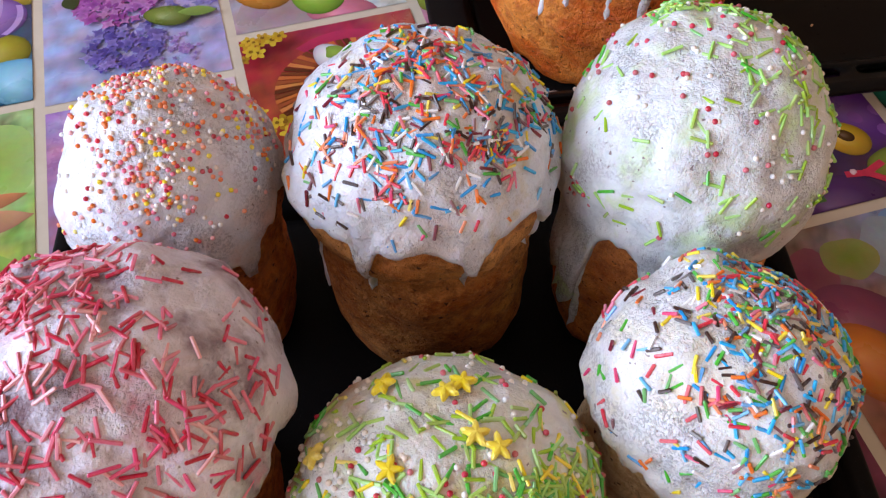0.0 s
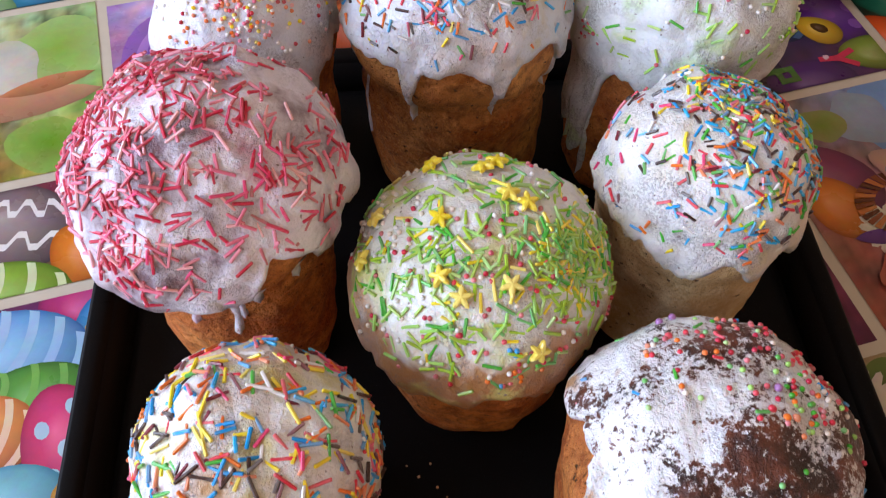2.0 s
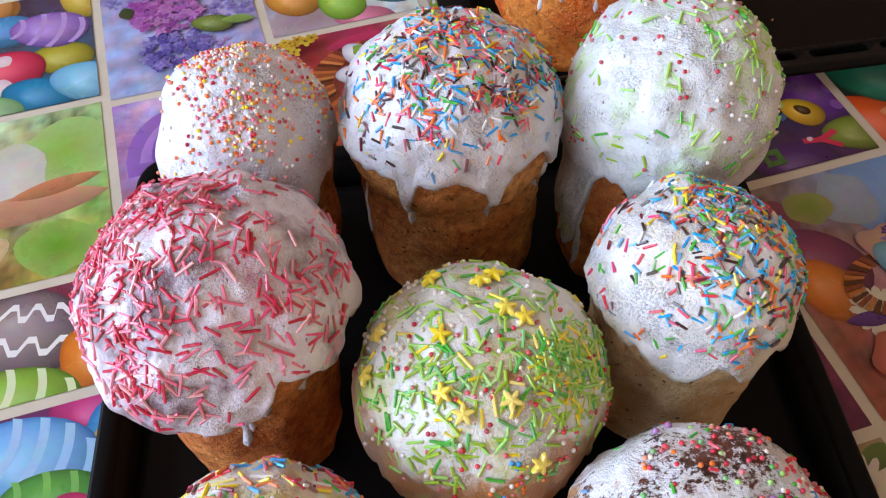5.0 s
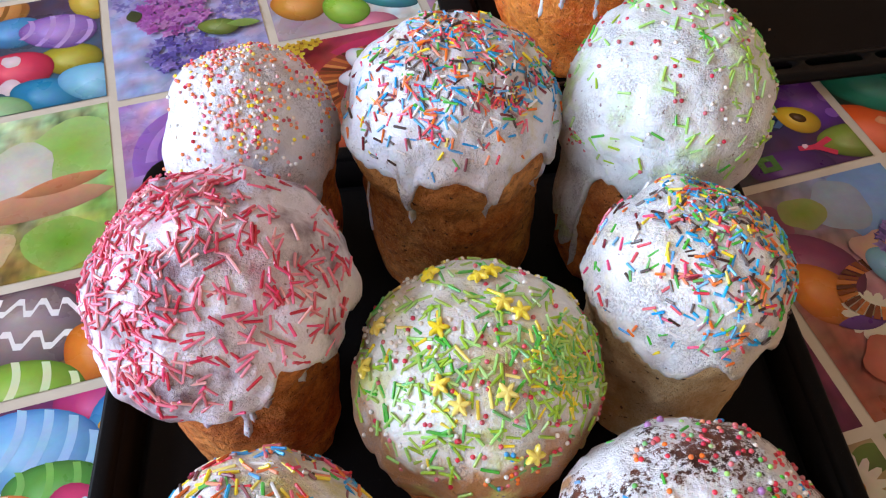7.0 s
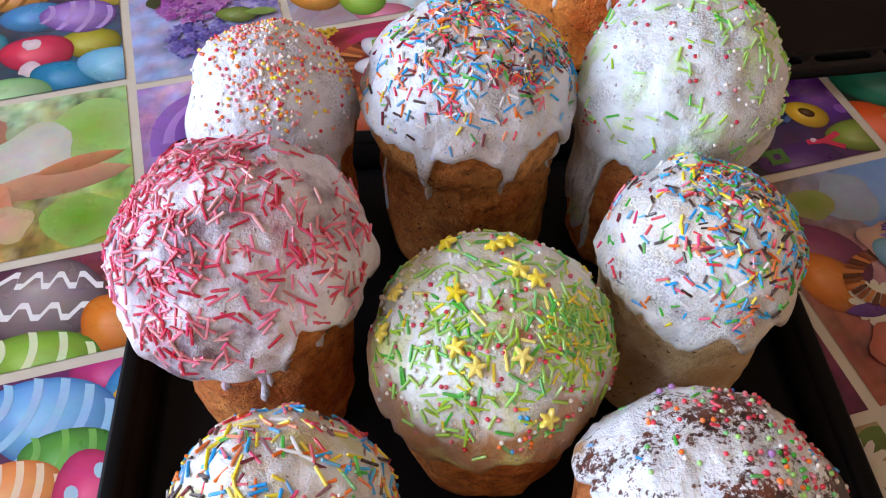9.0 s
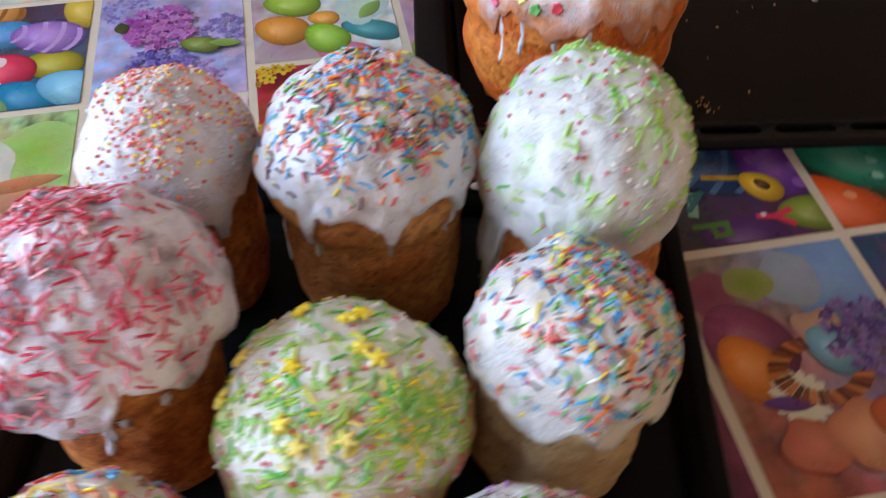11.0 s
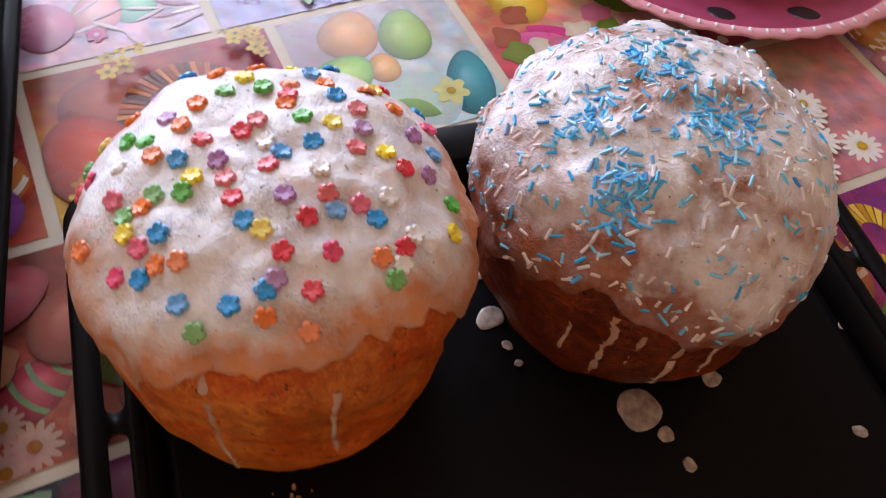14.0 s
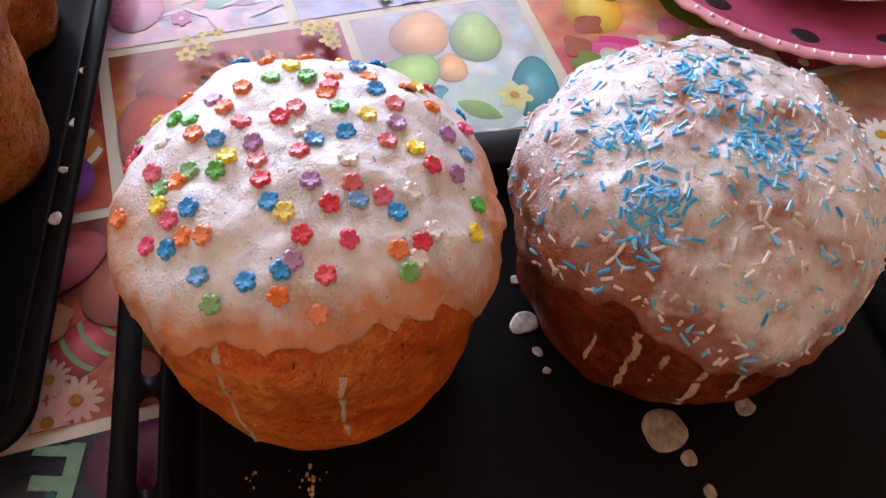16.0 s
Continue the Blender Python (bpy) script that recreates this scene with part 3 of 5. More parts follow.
for k in range(14):
    p.blob(p.rng.random(), p.rng.uniform(0.05, 0.95), 0.01, p.rng.choice(("#c8b850", "#7c9430", "#d87898", "#e8dcc8", "#b05838")), 8, 0.4)
p.done()
p = cell(3, 0.22, 0.388, ("#a02c48", "#a82454", "#7c2440", "#c05c2c"), 13, blot=0.22); eggs_heap(p, 13, ("#c84868", "#d88848", "#9858a8")); p.done()
p = cell(4, 0.305, 0.334, ("#502c38", "#783c54", "#603428", "#8c4c44"), 14); p.egg(0.3, 0.4, 0.012, 0.02, 70, "#a83c50", stripes="#b8a888"); p.done()
p = cell(4, 0.334, 0.50, ("#7c3828", "#a0503c", "#a84440", "#b85850"), 15, blot=0.25)
p.egg(0.66, 0.16, 0.014, 0.02, 30, "#b03c4c", "#7c2434", stripes="#7c9c70"); p.flower(0.9, 0.13, 0.013, "#c8a090", "#a87028", 14, 0, 0.16); p.flower(0.78, 0.06, 0.011, "#bc9484", "#a87028", 14, 0.1, 0.16); p.flower(0.97, 0.05, 0.012, "#c49c8c", "#a87028", 14, 0.2, 0.16)
p.egg(0.4, 0.3, 0.018, 0.024, 60, "#b86454"); p.egg(0.2, 0.12, 0.018, 0.024, 20, "#a85058"); p.leaf(0.5, 0.3, 0.04, 0.008, 30, "#6c7038"); p.blob(0.85, 0.3, 0.012, "#c87c6c"); p.blob(0.5, 0.08, 0.01, "#b8805c"); p.done()
p = cell(4, 0.131, 0.305, ("#5c1440", "#641844", "#8c5040", "#884058"), 16, blot=0.2)
p.blob(0.8, 0.6, 0.02, "#6c6428", 10, 0.3, "#806040"); p.egg(0.8, 0.82, 0.02, 0.028, 60, "#984068"); p.leaf(0.45, 0.55, 0.05, 0.01, 60, "#5c6424"); p.done()
p = cell(4, -0.02, 0.131, ("#5c6c30", "#7c7448", "#586c2c", "#a89468"), 17)
for k in range(13):
    p.leaf(p.rng.random(), p.rng.random(), 0.03, 0.008, p.rng.uniform(0, 360), p.rng.choice(("#44581c", "#6c8434", "#384c18")))
for a, b in ((0.8, 0.85), (0.55, 0.7), (0.9, 0.55), (0.35, 0.45), (0.7, 0.3), (0.15, 0.8), (0.95, 0.2), (0.4, 0.1)):
    p.flower(a, b, 0.019, "#dcd4c0", "#c08428", 15, a * 3, 0.15)
p.done()
BAR = {"P": ((-0.3, -0.6, -0.3, 0.6), (-0.3, 0.6, 0.25, 0.6), (0.25, 0.6, 0.25, 0.05), (0.25, 0.05, -0.3, 0.05)), "E": ((-0.3, -0.6, -0.3, 0.6), (-0.3, 0.6, 0.3, 0.6), (-0.3, 0.0, 0.2, 0.0), (-0.3, -0.6, 0.3, -0.6)),
       "Y": ((0, -0.6, 0, 0), (0, 0, -0.35, 0.6), (0, 0, 0.35, 0.6)), "A": ((-0.35, -0.6, 0, 0.6), (0, 0.6, 0.35, -0.6), (-0.2, -0.15, 0.2, -0.15))}
p = cell(5, 0.300, 0.445, ("#2c3434", "#50205c", "#242440", "#3c2460"), 18)
p.egg(0.5, 0.5, 0.026, 0.032, 60, "#2c4470", "#182848", stripes="#506c90"); p.egg(0.88, 0.45, 0.024, 0.034, 20, "#6c3494", "#401c60", dots="#8c58ac"); p.egg(0.3, 0.85, 0.02, 0.028, 70, "#4c6c30"); p.egg(0.12, 0.6, 0.02, 0.028, 30, "#6c2c54"); p.egg(0.95, 0.12, 0.016, 0.024, 80, "#7c8c30", "#505c18"); p.egg(0.5, 0.03, 0.018, 0.03, 80, "#4c2068")
p.letter(0.55, 0.40, ((-0.1, -0.75, -0.1, 0.4),), 0.018, "#b89424", -100); p.egg(0.74, 0.33, 0.012, 0.016, 40, "#d8b02c", "#a88418"); p.egg(0.75, 0.34, 0.004, 0.006, 40, "#5c3c14", "#402808")
p.letter(0.72, 0.13, BAR["Y"], 0.017, "#d02c54", -100); p.blob(0.66, 0.15, 0.002, "#f0d0d8"); p.letter(0.16, 0.30, BAR["E"], 0.026, "#7ca088", -108); p.letter(0.33, 0.09, BAR["P"], 0.017, "#4c7c34", -90); p.letter(0.3, 0.3, BAR["A"], 0.015, "#2c6460", -60); p.done()
p = cell(5, 0.131, 0.300, ("#a85834", "#905064", "#a08c80", "#6c90c8"), 19, blot=0.25)
p.blob(0.8, 0.82, 0.034, "#84ace0", 12, 0.2, "#7498cc"); p.blob(0.6, 0.85, 0.02, "#a0b4c8", 12, 0.2, "#94a4b8"); p.blob(0.14, 0.83, 0.016, "#803058", 10, 0.2, "#905068"); p.blob(0.37, 0.85, 0.014, "#849c30", 8, 0.2, "#98a060"); p.egg(0.22, 0.6, 0.026, 0.03, 20, "#883c68", "#6c2c50")
p.egg(0.18, 0.5, 0.018, 0.024, 20, "#dc8428", "#a85c14"); p.flower(0.34, 0.36, 0.018, "#e0d8c4", "#c8b888", 16, 0, 0.2); p.leaf(0.14, 0.36, 0.03, 0.005, -10, "#6c3c8c"); p.ring(0.5, 0.45, 0.018, 0.030, ("#8c4820", "#c87c3c", "#603010"), 34); p.blob(0.6, 0.6, 0.016, "#d8b090", 10, 0.3, "#b89890"); p.egg(0.62, 0.52, 0.014, 0.018, 30, "#78b0cc")
p.cluster(0.83, 0.56, 0.026, ("#8068bc", "#9c84cc", "#5c4c9c"), 90); p.blob(0.3, 0.18, 0.018, "#d08068", 10, 0.3, "#b06048"); p.blob(0.55, 0.2, 0.02, "#e0a880", 10, 0.3, "#b87050"); p.egg(0.8, 0.2, 0.018, 0.024, 60, "#b85c30"); p.done()
p = cell(5, -0.02, 0.131, ("#6c8c3c", "#7c3c54", "#789848", "#a85c3c"), 20)
for k in range(12):
    p.flower(p.rng.random(), p.rng.random(), 0.015, "#eeeae2", "#d8b028", 14, p.rng.random(), 0.16)
p.done()
p = cell(6, 0.300, 0.445, ("#28381c", "#2c3c28", "#20282c", "#2c3834"), 21)
p.egg(0.08, 0.12, 0.026, 0.04, 40, "#d8581c", "#a03c10"); p.blob(0.16, 0.2, 0.004, "#f0a070"); p.egg(0.33, 0.42, 0.027, 0.043, 62, "#348c74", "#18543f"); p.blob(0.26, 0.56, 0.004, "#90c8b4"); p.blob(0.42, 0.4, 0.004, "#90c8b4"); p.blob(0.4, 0.3, 0.004, "#90c8b4"); p.egg(0.62, 0.16, 0.018, 0.026, 20, "#84a830", "#54701c"); p.egg(0.85, 0.5, 0.02, 0.03, 20, "#84409c"); p.done()
p = cell(6, 0.131, 0.300, ("#5c3490", "#4c2870", "#1c4468", "#8c1c44"), 22)
p.egg(0.3, 0.72, 0.024, 0.030, 70, "#b4ac34", "#7c7818", zig="#ccc860"); p.egg(0.35, 0.35, 0.026, 0.034, 30, "#7c50b8", "#4c2c80"); p.egg(0.75, 0.5, 0.018, 0.026, 10, "#a03c7c"); p.done()
p = cell(4, 0.77, 0.90, ("#7c9c44", "#b86c78", "#d88c94", "#d890a8"), 23)
for k in range(12):
    p.flower(p.rng.uniform(0.1, 0.9), p.rng.uniform(0.05, 0.6), 0.014, "#f0ece4", "#d8b028", 14, p.rng.random(), 0.16)
p.done()
p = cell(5, 0.70, 0.85, ("#c02c48", "#b02440", "#702c80", "#803c8c"), 24)
p.ring(0.3, 0.7, 0.012, 0.026, ("#e0b820", "#c89810", "#f0d048"), 24); p.egg(0.35, 0.4, 0.022, 0.03, 80, "#d87848", stripes="#f0d0b0"); p.egg(0.75, 0.6, 0.02, 0.03, 20, "#7cb848"); p.egg(0.6, 0.15, 0.02, 0.028, 60, "#d8344c", dots="#f4e0e0"); p.done()
p = cell(5, 0.85, 1.0, ("#803c8c", "#704090", "#783c88", "#6c4088"), 25); eggs_heap(p, 25, ("#a058b8", "#5c78c8", "#c85890")); p.done()
for c, v0, v1, s in ((0, -0.02, 0.14, 31), (0, 0.14, 0.29, 32), (0, 0.29, 0.44, 33), (0, 0.44, 0.58, 34), (0, 0.58, 0.72, 35), (2, -0.1, 0.388, 36), (3, -0.1, 0.22, 37), (4, 0.50, 0.77, 38), (5, 0.445, 0.70, 39), (6, 0.445, 0.7, 40), (6, -0.02, 0.131, 41), (1, 0.80, 0.95, 42), (2, 0.80, 0.95, 43), (3, 0.80, 0.95, 44), (4, 0.90, 1.05, 45), (3, 0.95, 1.1, 46), (2, 0.95, 1.1, 47)):
    g = random.Random(s)
    cs = ("#c8607c", "#a8b848", "#8c70b8", "#e0a050", "#70a8c8", "#d890a8")
    p = cell(c, v0, v1, g.sample(cs, 4), s)
    eggs_heap(p, s, g.sample(cs, 5), 3, 3)
    p.done()

# the collage goes on over the rest of the table
g = random.Random(77)
for ci in range(-4, 11):
    for ri in range(-4, 11):
        u0, v0 = US[0] + 0.1215 * ci, -0.02 + 0.145 * ri
        if 0 <= ci <= 6 and -0.16 < v0 < 1.0:
            continue
        cs = [(CU * u - SU * v, SU * u + CU * v) for u in (u0, u0 + 0.1215) for v in (v0, v0 + 0.145)]
        if any(x < TX0 or x > TX1 or y < TY0 or y > TY1 for x, y in cs):
            continue
        p = Print(u0 + G, u0 + 0.1215 - G, v0 + G, v0 + 0.145 - G, g.sample(("#c8607c", "#a8b848", "#8c70b8", "#e0a050", "#70a8c8", "#d890a8"), 4), 100 + ci * 20 + ri, grid=14)
        eggs_heap(p, ci * 31 + ri, g.sample(("#c8607c", "#a8b848", "#8c70b8", "#e0a050", "#70a8c8", "#d890a8"), 5))
        p.done()

# ---- baking trays ----


def rounded(w, d, r, n=7):
    pts = []
    for cx, cy, a in ((w - r, r, -90), (w - r, d - r, 0), (r, d - r, 90), (r, r, 180)):
        for k in range(n + 1):
            t = radians(a + 90 * k / n)
            pts.append((cx + r * math.cos(t), cy + r * math.sin(t)))
    return pts


def tray(m, w, d, label, slots=(), curl=0.0):
    """A deep black oven tray: flat pan, sloping wall, flat rim with a rolled edge, slots cut through the rim."""
    top = tagged(new("baking_tray"), label, "baking tray", "baking trays")
    top.matrix_basis = m
    flange = 0.026 if slots else 0.011
    rings = []
    for inset, z, r in ((0.0, 0.0175, 0.024), (-0.0006, 0.0195, 0.0245), (0.0004, 0.0215, 0.024), (0.002, 0.0222, 0.023), (flange - 0.004, 0.0212, 0.02), (flange, 0.0195, 0.018),
                        (flange + 0.003, 0.010, 0.016), (flange + 0.006, 0.0045, 0.014), (flange + 0.010, 0.0034, 0.012)):
        rings.append([(x + inset, y + inset, z) for x, y in rounded(w - 2 * inset, d - 2 * inset, max(0.008, r - max(0, inset) * 0.3))])
    n = len(rings[0])
    for r in rings[:6]:           # the back corner of the rim is bent up a little
        for i, (x, y, z) in enumerate(r):
            r[i] = (x, y, z + curl * math.exp(-(x * x + (y - d) ** 2) / 0.0012))

    def sheet(name, rr, closed):
        faces = [(a * n + i, a * n + (i + 1) % n, (a + 1) * n + (i + 1) % n, (a + 1) * n + i) for a in range(len(rr) - 1) for i in range(n)]
        if closed:
            faces.append(tuple((len(rr) - 1) * n + i for i in range(n)))
        return mesh_ob(name, [v for r in rr for v in r], faces, M_ENAMEL, top)

    pan = sheet("pan", rings[7:], True)
    wall = sheet("side_wall", rings[5:8], False)
    for o in (pan, wall):
        mod = o.modifiers.new("sheet", "SOLIDIFY")
        mod.thickness, mod.offset = 0.0012, -1
    ob = sheet("rim", rings[:6], False)
    sol = ob.modifiers.new("sheet", "SOLIDIFY")
    sol.thickness, sol.offset = 0.0012, -1
    if slots:
        cutter = bmesh.new()
        for x0, x1, y in slots:
            r, k = 0.0042, 8
            loop = [(x1 - r + r * math.cos(t), y + r * math.sin(t)) for t in [math.pi * (i / k - 0.5) for i in range(k + 1)]]
            loop += [(x0 + r + r * math.cos(t), y + r * math.sin(t)) for t in [math.pi * (i / k + 0.5) for i in range(k + 1)]]
            lo = [cutter.verts.new((x, yy, 0.012)) for x, yy in loop]
            hi = [cutter.verts.new((x, yy, 0.035)) for x, yy in loop]
            cutter.faces.new(list(reversed(lo)))
            cutter.faces.new(hi)
            for i in range(len(loop)):
                j = (i + 1) % len(loop)
                cutter.faces.new((lo[i], lo[j], hi[j], hi[i]))
        me = bpy.data.meshes.new("cutter")
        cutter.to_mesh(me)
        cutter.free()
        cut = new("cutter", me)
        mod = ob.modifiers.new("slots", "BOOLEAN")
        mod.object, mod.operation, mod.solver = cut, "DIFFERENCE", "EXACT"
        dg = bpy.context.evaluated_depsgraph_get()
        cut.parent = top
        dg.update()
        done = bpy.data.meshes.new_from_object(ob.evaluated_get(dg))
        ob.modifiers.clear()
        ob.data = done
        bpy.data.objects.remove(cut)
    return top


TRAY1 = pose(-0.0635, 0.419, 0.0005, 0, 0, 6.0) @ pose(0, -0.465, 0)
tray(TRAY1, 0.366, 0.465, "black enamelled baking tray crowded with small iced cakes", curl=0.007)
TRAY2 = pose(0.1385, 0.4635, 0.0005, 0, 0, 9.8)
S2 = [(0.035 + 0.0515 * k, 0.035 + 0.0515 * k + 0.042, y) for k in range(8) for y in (0.0155, 0.3845)]
tray(TRAY2, 0.465, 0.40, "black slotted baking tray with two large iced cakes and glaze drips", S2)
FLOOR_Z = 0.0042

# ---- iced cakes ----
COL = {"red": "#e03048", "pink": "#e8487c", "orange": "#f07818", "yellow": "#f8e01c", "green": "#50b43c", "blue": "#2098e0", "brown": "#3a1c14", "white": "#f2f0f0", "rose": "#cc2048",
       "paleroze": "#ec7c98", "lime": "#a4cc2c", "leaf": "#4cb82c", "palegreen": "#a8dc70", "purple": "#ac78b4", "sky": "#70ccf4", "coated": "#e4d6d4", "peach": "#f08850", "pearl": "#f4e8dc", "palepink": "#f4b4b8", "crimson": "#bc1834", "aqua": "#2cb0ec", "maroon": "#7c1830"}
CANDY = {k: candy("sugar_" + k, v) for k, v in COL.items()}
_cache = {}


def rod_mesh(col, length, d):
    key = ("rod", col, length, d)
    if key not in _cache:
        bm = bmesh.new()
        bmesh.ops.create_cone(bm, segments=6, radius1=d / 2, radius2=d / 2, depth=length, cap_ends=True)
        bmesh.ops.bevel(bm, geom=[e for e in bm.edges if abs(e.verts[0].co.z - e.verts[1].co.z) < 1e-6], offset=d * 0.18, segments=1, affect="EDGES")
        bmesh.ops.rotate(bm, cent=(0, 0, 0), matrix=Matrix.Rotation(math.pi / 2, 3, "Y"), verts=bm.verts)
        me = bpy.data.meshes.new("sprinkle")
        bm.to_mesh(me)
        bm.free()
        me.materials.append(CANDY[col])
        _cache[key] = me
    return _cache[key]


def pearl_mesh(col, d):
    key = ("pearl", col, d)
    if key not in _cache:
        bm = bmesh.new()
        bmesh.ops.create_icosphere(bm, subdivisions=2 if d > 0.0014 else 1, radius=d / 2)
        me = bpy.data.meshes.new("pearl")
        bm.to_mesh(me)
        bm.free()
        me.materials.append(CANDY[col])
        me.polygons.foreach_set("use_smooth", [True] * len(me.polygons))
        _cache[key] = me
    return _cache[key]


def star_mesh(col, r, inner, tips, h):
    """A pressed sugar star or blossom with rounded shoulders."""
    key = ("star", col, r, inner, tips)
    if key not in _cache:
        ring = []
        lobed = inner > 0.6
        for i in range(tips * 6):
            ph = (i % 6) / 6
            k = math.sqrt(abs(math.cos(math.pi * ph))) if lobed else (0.5 + 0.5 * math.cos(2 * math.pi * ph)) ** 1.3
            q = r * (inner + (1 - inner) * k)
            t = 2 * math.pi * i / (tips * 6)
            ring.append((q * math.cos(t), q * math.sin(t)))
        n = len(ring)
        verts = [(x, y, 0) for x, y in ring] + [(x, y, h * 0.6) for x, y in ring] + [(x * 0.78, y * 0.78, h) for x, y in ring] + [(0, 0, h * (0.72 if lobed else 1.2))]
        faces = [(a * n + i, a * n + (i + 1) % n, (a + 1) * n + (i + 1) % n, (a + 1) * n + i) for a in range(2) for i in range(n)] + [(2 * n + i, 2 * n + (i + 1) % n, 3 * n) for i in range(n)]
        me = bpy.data.meshes.new("sugar_shape")
        me.from_pydata(verts, [], faces)
        me.materials.append(CANDY[col])
        _cache[key] = me
    return _cache[key]


class Cake:
    """A round tall cake: narrow body, mushroom top, poured glaze with a running edge."""

    def __init__(self, label, x, y, rb, rn, zn, rc, zm, zt, seed, crust, icing, edge=1.0, ragged=0.12, drips=(), th=0.0022, p=2.2, lean=(0, 0), wob=0.055, lump=0.0027, oval=(1, 1), bead=0.5, bulge=0.0015, group="cakes on the tray"):
        self.seed, self.rng = seed, random.Random(seed)
        self.laid, self.rest = 0, []
        self.top = tagged(new("iced_cake"), label, "cake", group)
        self.top.matrix_basis = pose(x, y, FLOOR_Z)
        zn, zm, zt = zn - FLOOR_Z, zm - FLOOR_Z, zt - FLOOR_Z
        pr = []
        for k in range(25):
            a = math.pi / 2 * k / 24
            pr.append((rc * math.sin(a) ** (2 / p), zm + (zt - zm) * max(0, math.cos(a)) ** (2 / p)))
        for k in range(1, 11):
            a = math.pi / 2 * k / 10
            pr.append((rn + (rc - rn) * math.cos(a), zm - (zm - zn) * math.sin(a)))
        for k in range(1, 13):
            f = k / 12
            pr.append((rn + (rb - rn) * f + bulge * math.sin(math.pi * f), zn + (0.003 - zn) * f))
        pr += [(rb - 0.001, 0.0012), (rb - 0.004, 0.0), (rb * 0.5, 0.0), (0.0, 0.0)]
        self.pr = np.array(pr)
        self.ls = np.concatenate([[0], np.cumsum(np.hypot(*np.diff(self.pr, axis=0).T))])
        self.lm = float(self.ls[24])
        self.args = (lean, wob, lump, oval, zt)
        self.th, self.edge, self.ragged, self.drips, self.bead = th, edge, ragged, drips, bead
        self.crust(crust)
        self.glaze(icing)
        self.sugar = icing

    def at(self, l, th, off=0.0):
        lean, wob, lump, oval, zt = self.args
        r, z = float(np.interp(l, self.ls, self.pr[:, 0])), float(np.interp(l, self.ls, self.pr[:, 1]))
        d = 0.0015
        r0, z0 = float(np.interp(l - d, self.ls, self.pr[:, 0])), float(np.interp(l - d, self.ls, self.pr[:, 1]))
        r1, z1 = float(np.interp(l + d, self.ls, self.pr[:, 0])), float(np.interp(l + d, self.ls, self.pr[:, 1]))
        if l < d:
            r0, z0 = -r1, z1
        tr, tz = r1 - r0, z1 - z0
        h = math.hypot(tr, tz) or 1
        c, s = math.cos(th), math.sin(th)
        k = 1 + wob * noise.noise(Vector((c * 1.1 + self.seed * 3.7, s * 1.1, z * 14))) + 0.4 * wob * noise.noise(Vector((c * 3, s * 3 + self.seed, z * 40)))
        b = lump * noise.noise(Vector((r * c * 55 + self.seed, r * s * 55, z * 55))) + lump * 0.5 * noise.noise(Vector((r * c * 130, r * s * 130 + self.seed, z * 130)))
        o = off + b
        r, z = r * k - o * tz / h, z + o * tr / h
        f = (max(0, z) / zt) ** 1.4
        return Vector((r * c * oval[0] + lean[0] * f, r * s * oval[1] + lean[1] * f, max(0, z)))

    def crust(self, mat):
        n, segs = 46, 56
        L = float(self.ls[-1])
        lv = [0.0006 + (L - 0.0006) * (i / n) for i in range(n + 1)]
        verts = [self.at(l, 2 * math.pi * j / segs) for l in lv for j in range(segs)]
        faces = [(i * segs + j, (i + 1) * segs + j, (i + 1) * segs + (j + 1) % segs, i * segs + (j + 1) % segs) for i in range(n) for j in range(segs)]
        faces.append(tuple(range(segs)))
        mesh_ob("bread", verts, faces, mat, self.top, "golden brown baked crust")

    def reach(self, th):
        """How far down the profile the glaze runs at this bearing, and how much of that is a drip."""
        l = self.lm * self.edge * (1 + self.ragged * noise.noise(Vector((math.cos(th) * 1.6 + self.seed, math.sin(th) * 1.6, 3.3))) + 0.6 * self.ragged * noise.noise(Vector((math.cos(th) * 5, math.sin(th) * 5 + self.seed, 8))) + 0.4 * self.ragged * noise.noise(Vector((math.cos(th) * 13, math.sin(th) * 13 + self.seed, 5))))
        d_l = 0.0
        for deg, length, width in self.drips:
            d = (math.degrees(th) - deg + 180) % 360 - 180
            q = abs(d) / width
            d_l += length * (math.exp(-(q ** 4)) + 0.25 * math.exp(-((q / 2.2) ** 2)) if length > 0 else math.exp(-q * q))
        return l, min(d_l, float(self.ls[46]) - 0.002 - l)

    def glaze(self, mat):
        n, segs = 38, 200
        verts = []
        for i in range(n + 3):
            s = min(1, i / n)
            for j in range(segs):
                th = 2 * math.pi * j / segs
                base, run = self.reach(th)
                e = base + run
                u = s ** 0.9
                bead = 0.8 + self.bead * math.exp(-((u - 0.96) / 0.05) ** 2)
                off = self.th * bead
                l = max(0.0006, u * base + run * max(0.0, (u - 0.72) / 0.28) ** 1.3 if run > 0 else u * e)
                if i == n + 1:
                    off, l = self.th * 0.45, e + self.th * 0.4
                if i == n + 2:
                    off, l = -0.0012, e + self.th * 0.2
                verts.append(self.at(l, th, off))
        faces = [(i * segs + j, (i + 1) * segs + j, (i + 1) * segs + (j + 1) % segs, i * segs + (j + 1) % segs) for i in range(n + 2) for j in range(segs)]
        faces.append(tuple(range(segs)))
        ob = mesh_ob("icing", verts, faces, mat, self.top, "uneven white sugar icing")
        at = ob.data.attributes.new("run", "FLOAT", "POINT")
        at.data.foreach_set("value", [min(1.0, i / n) for i in range(n + 3) for _ in range(segs)])

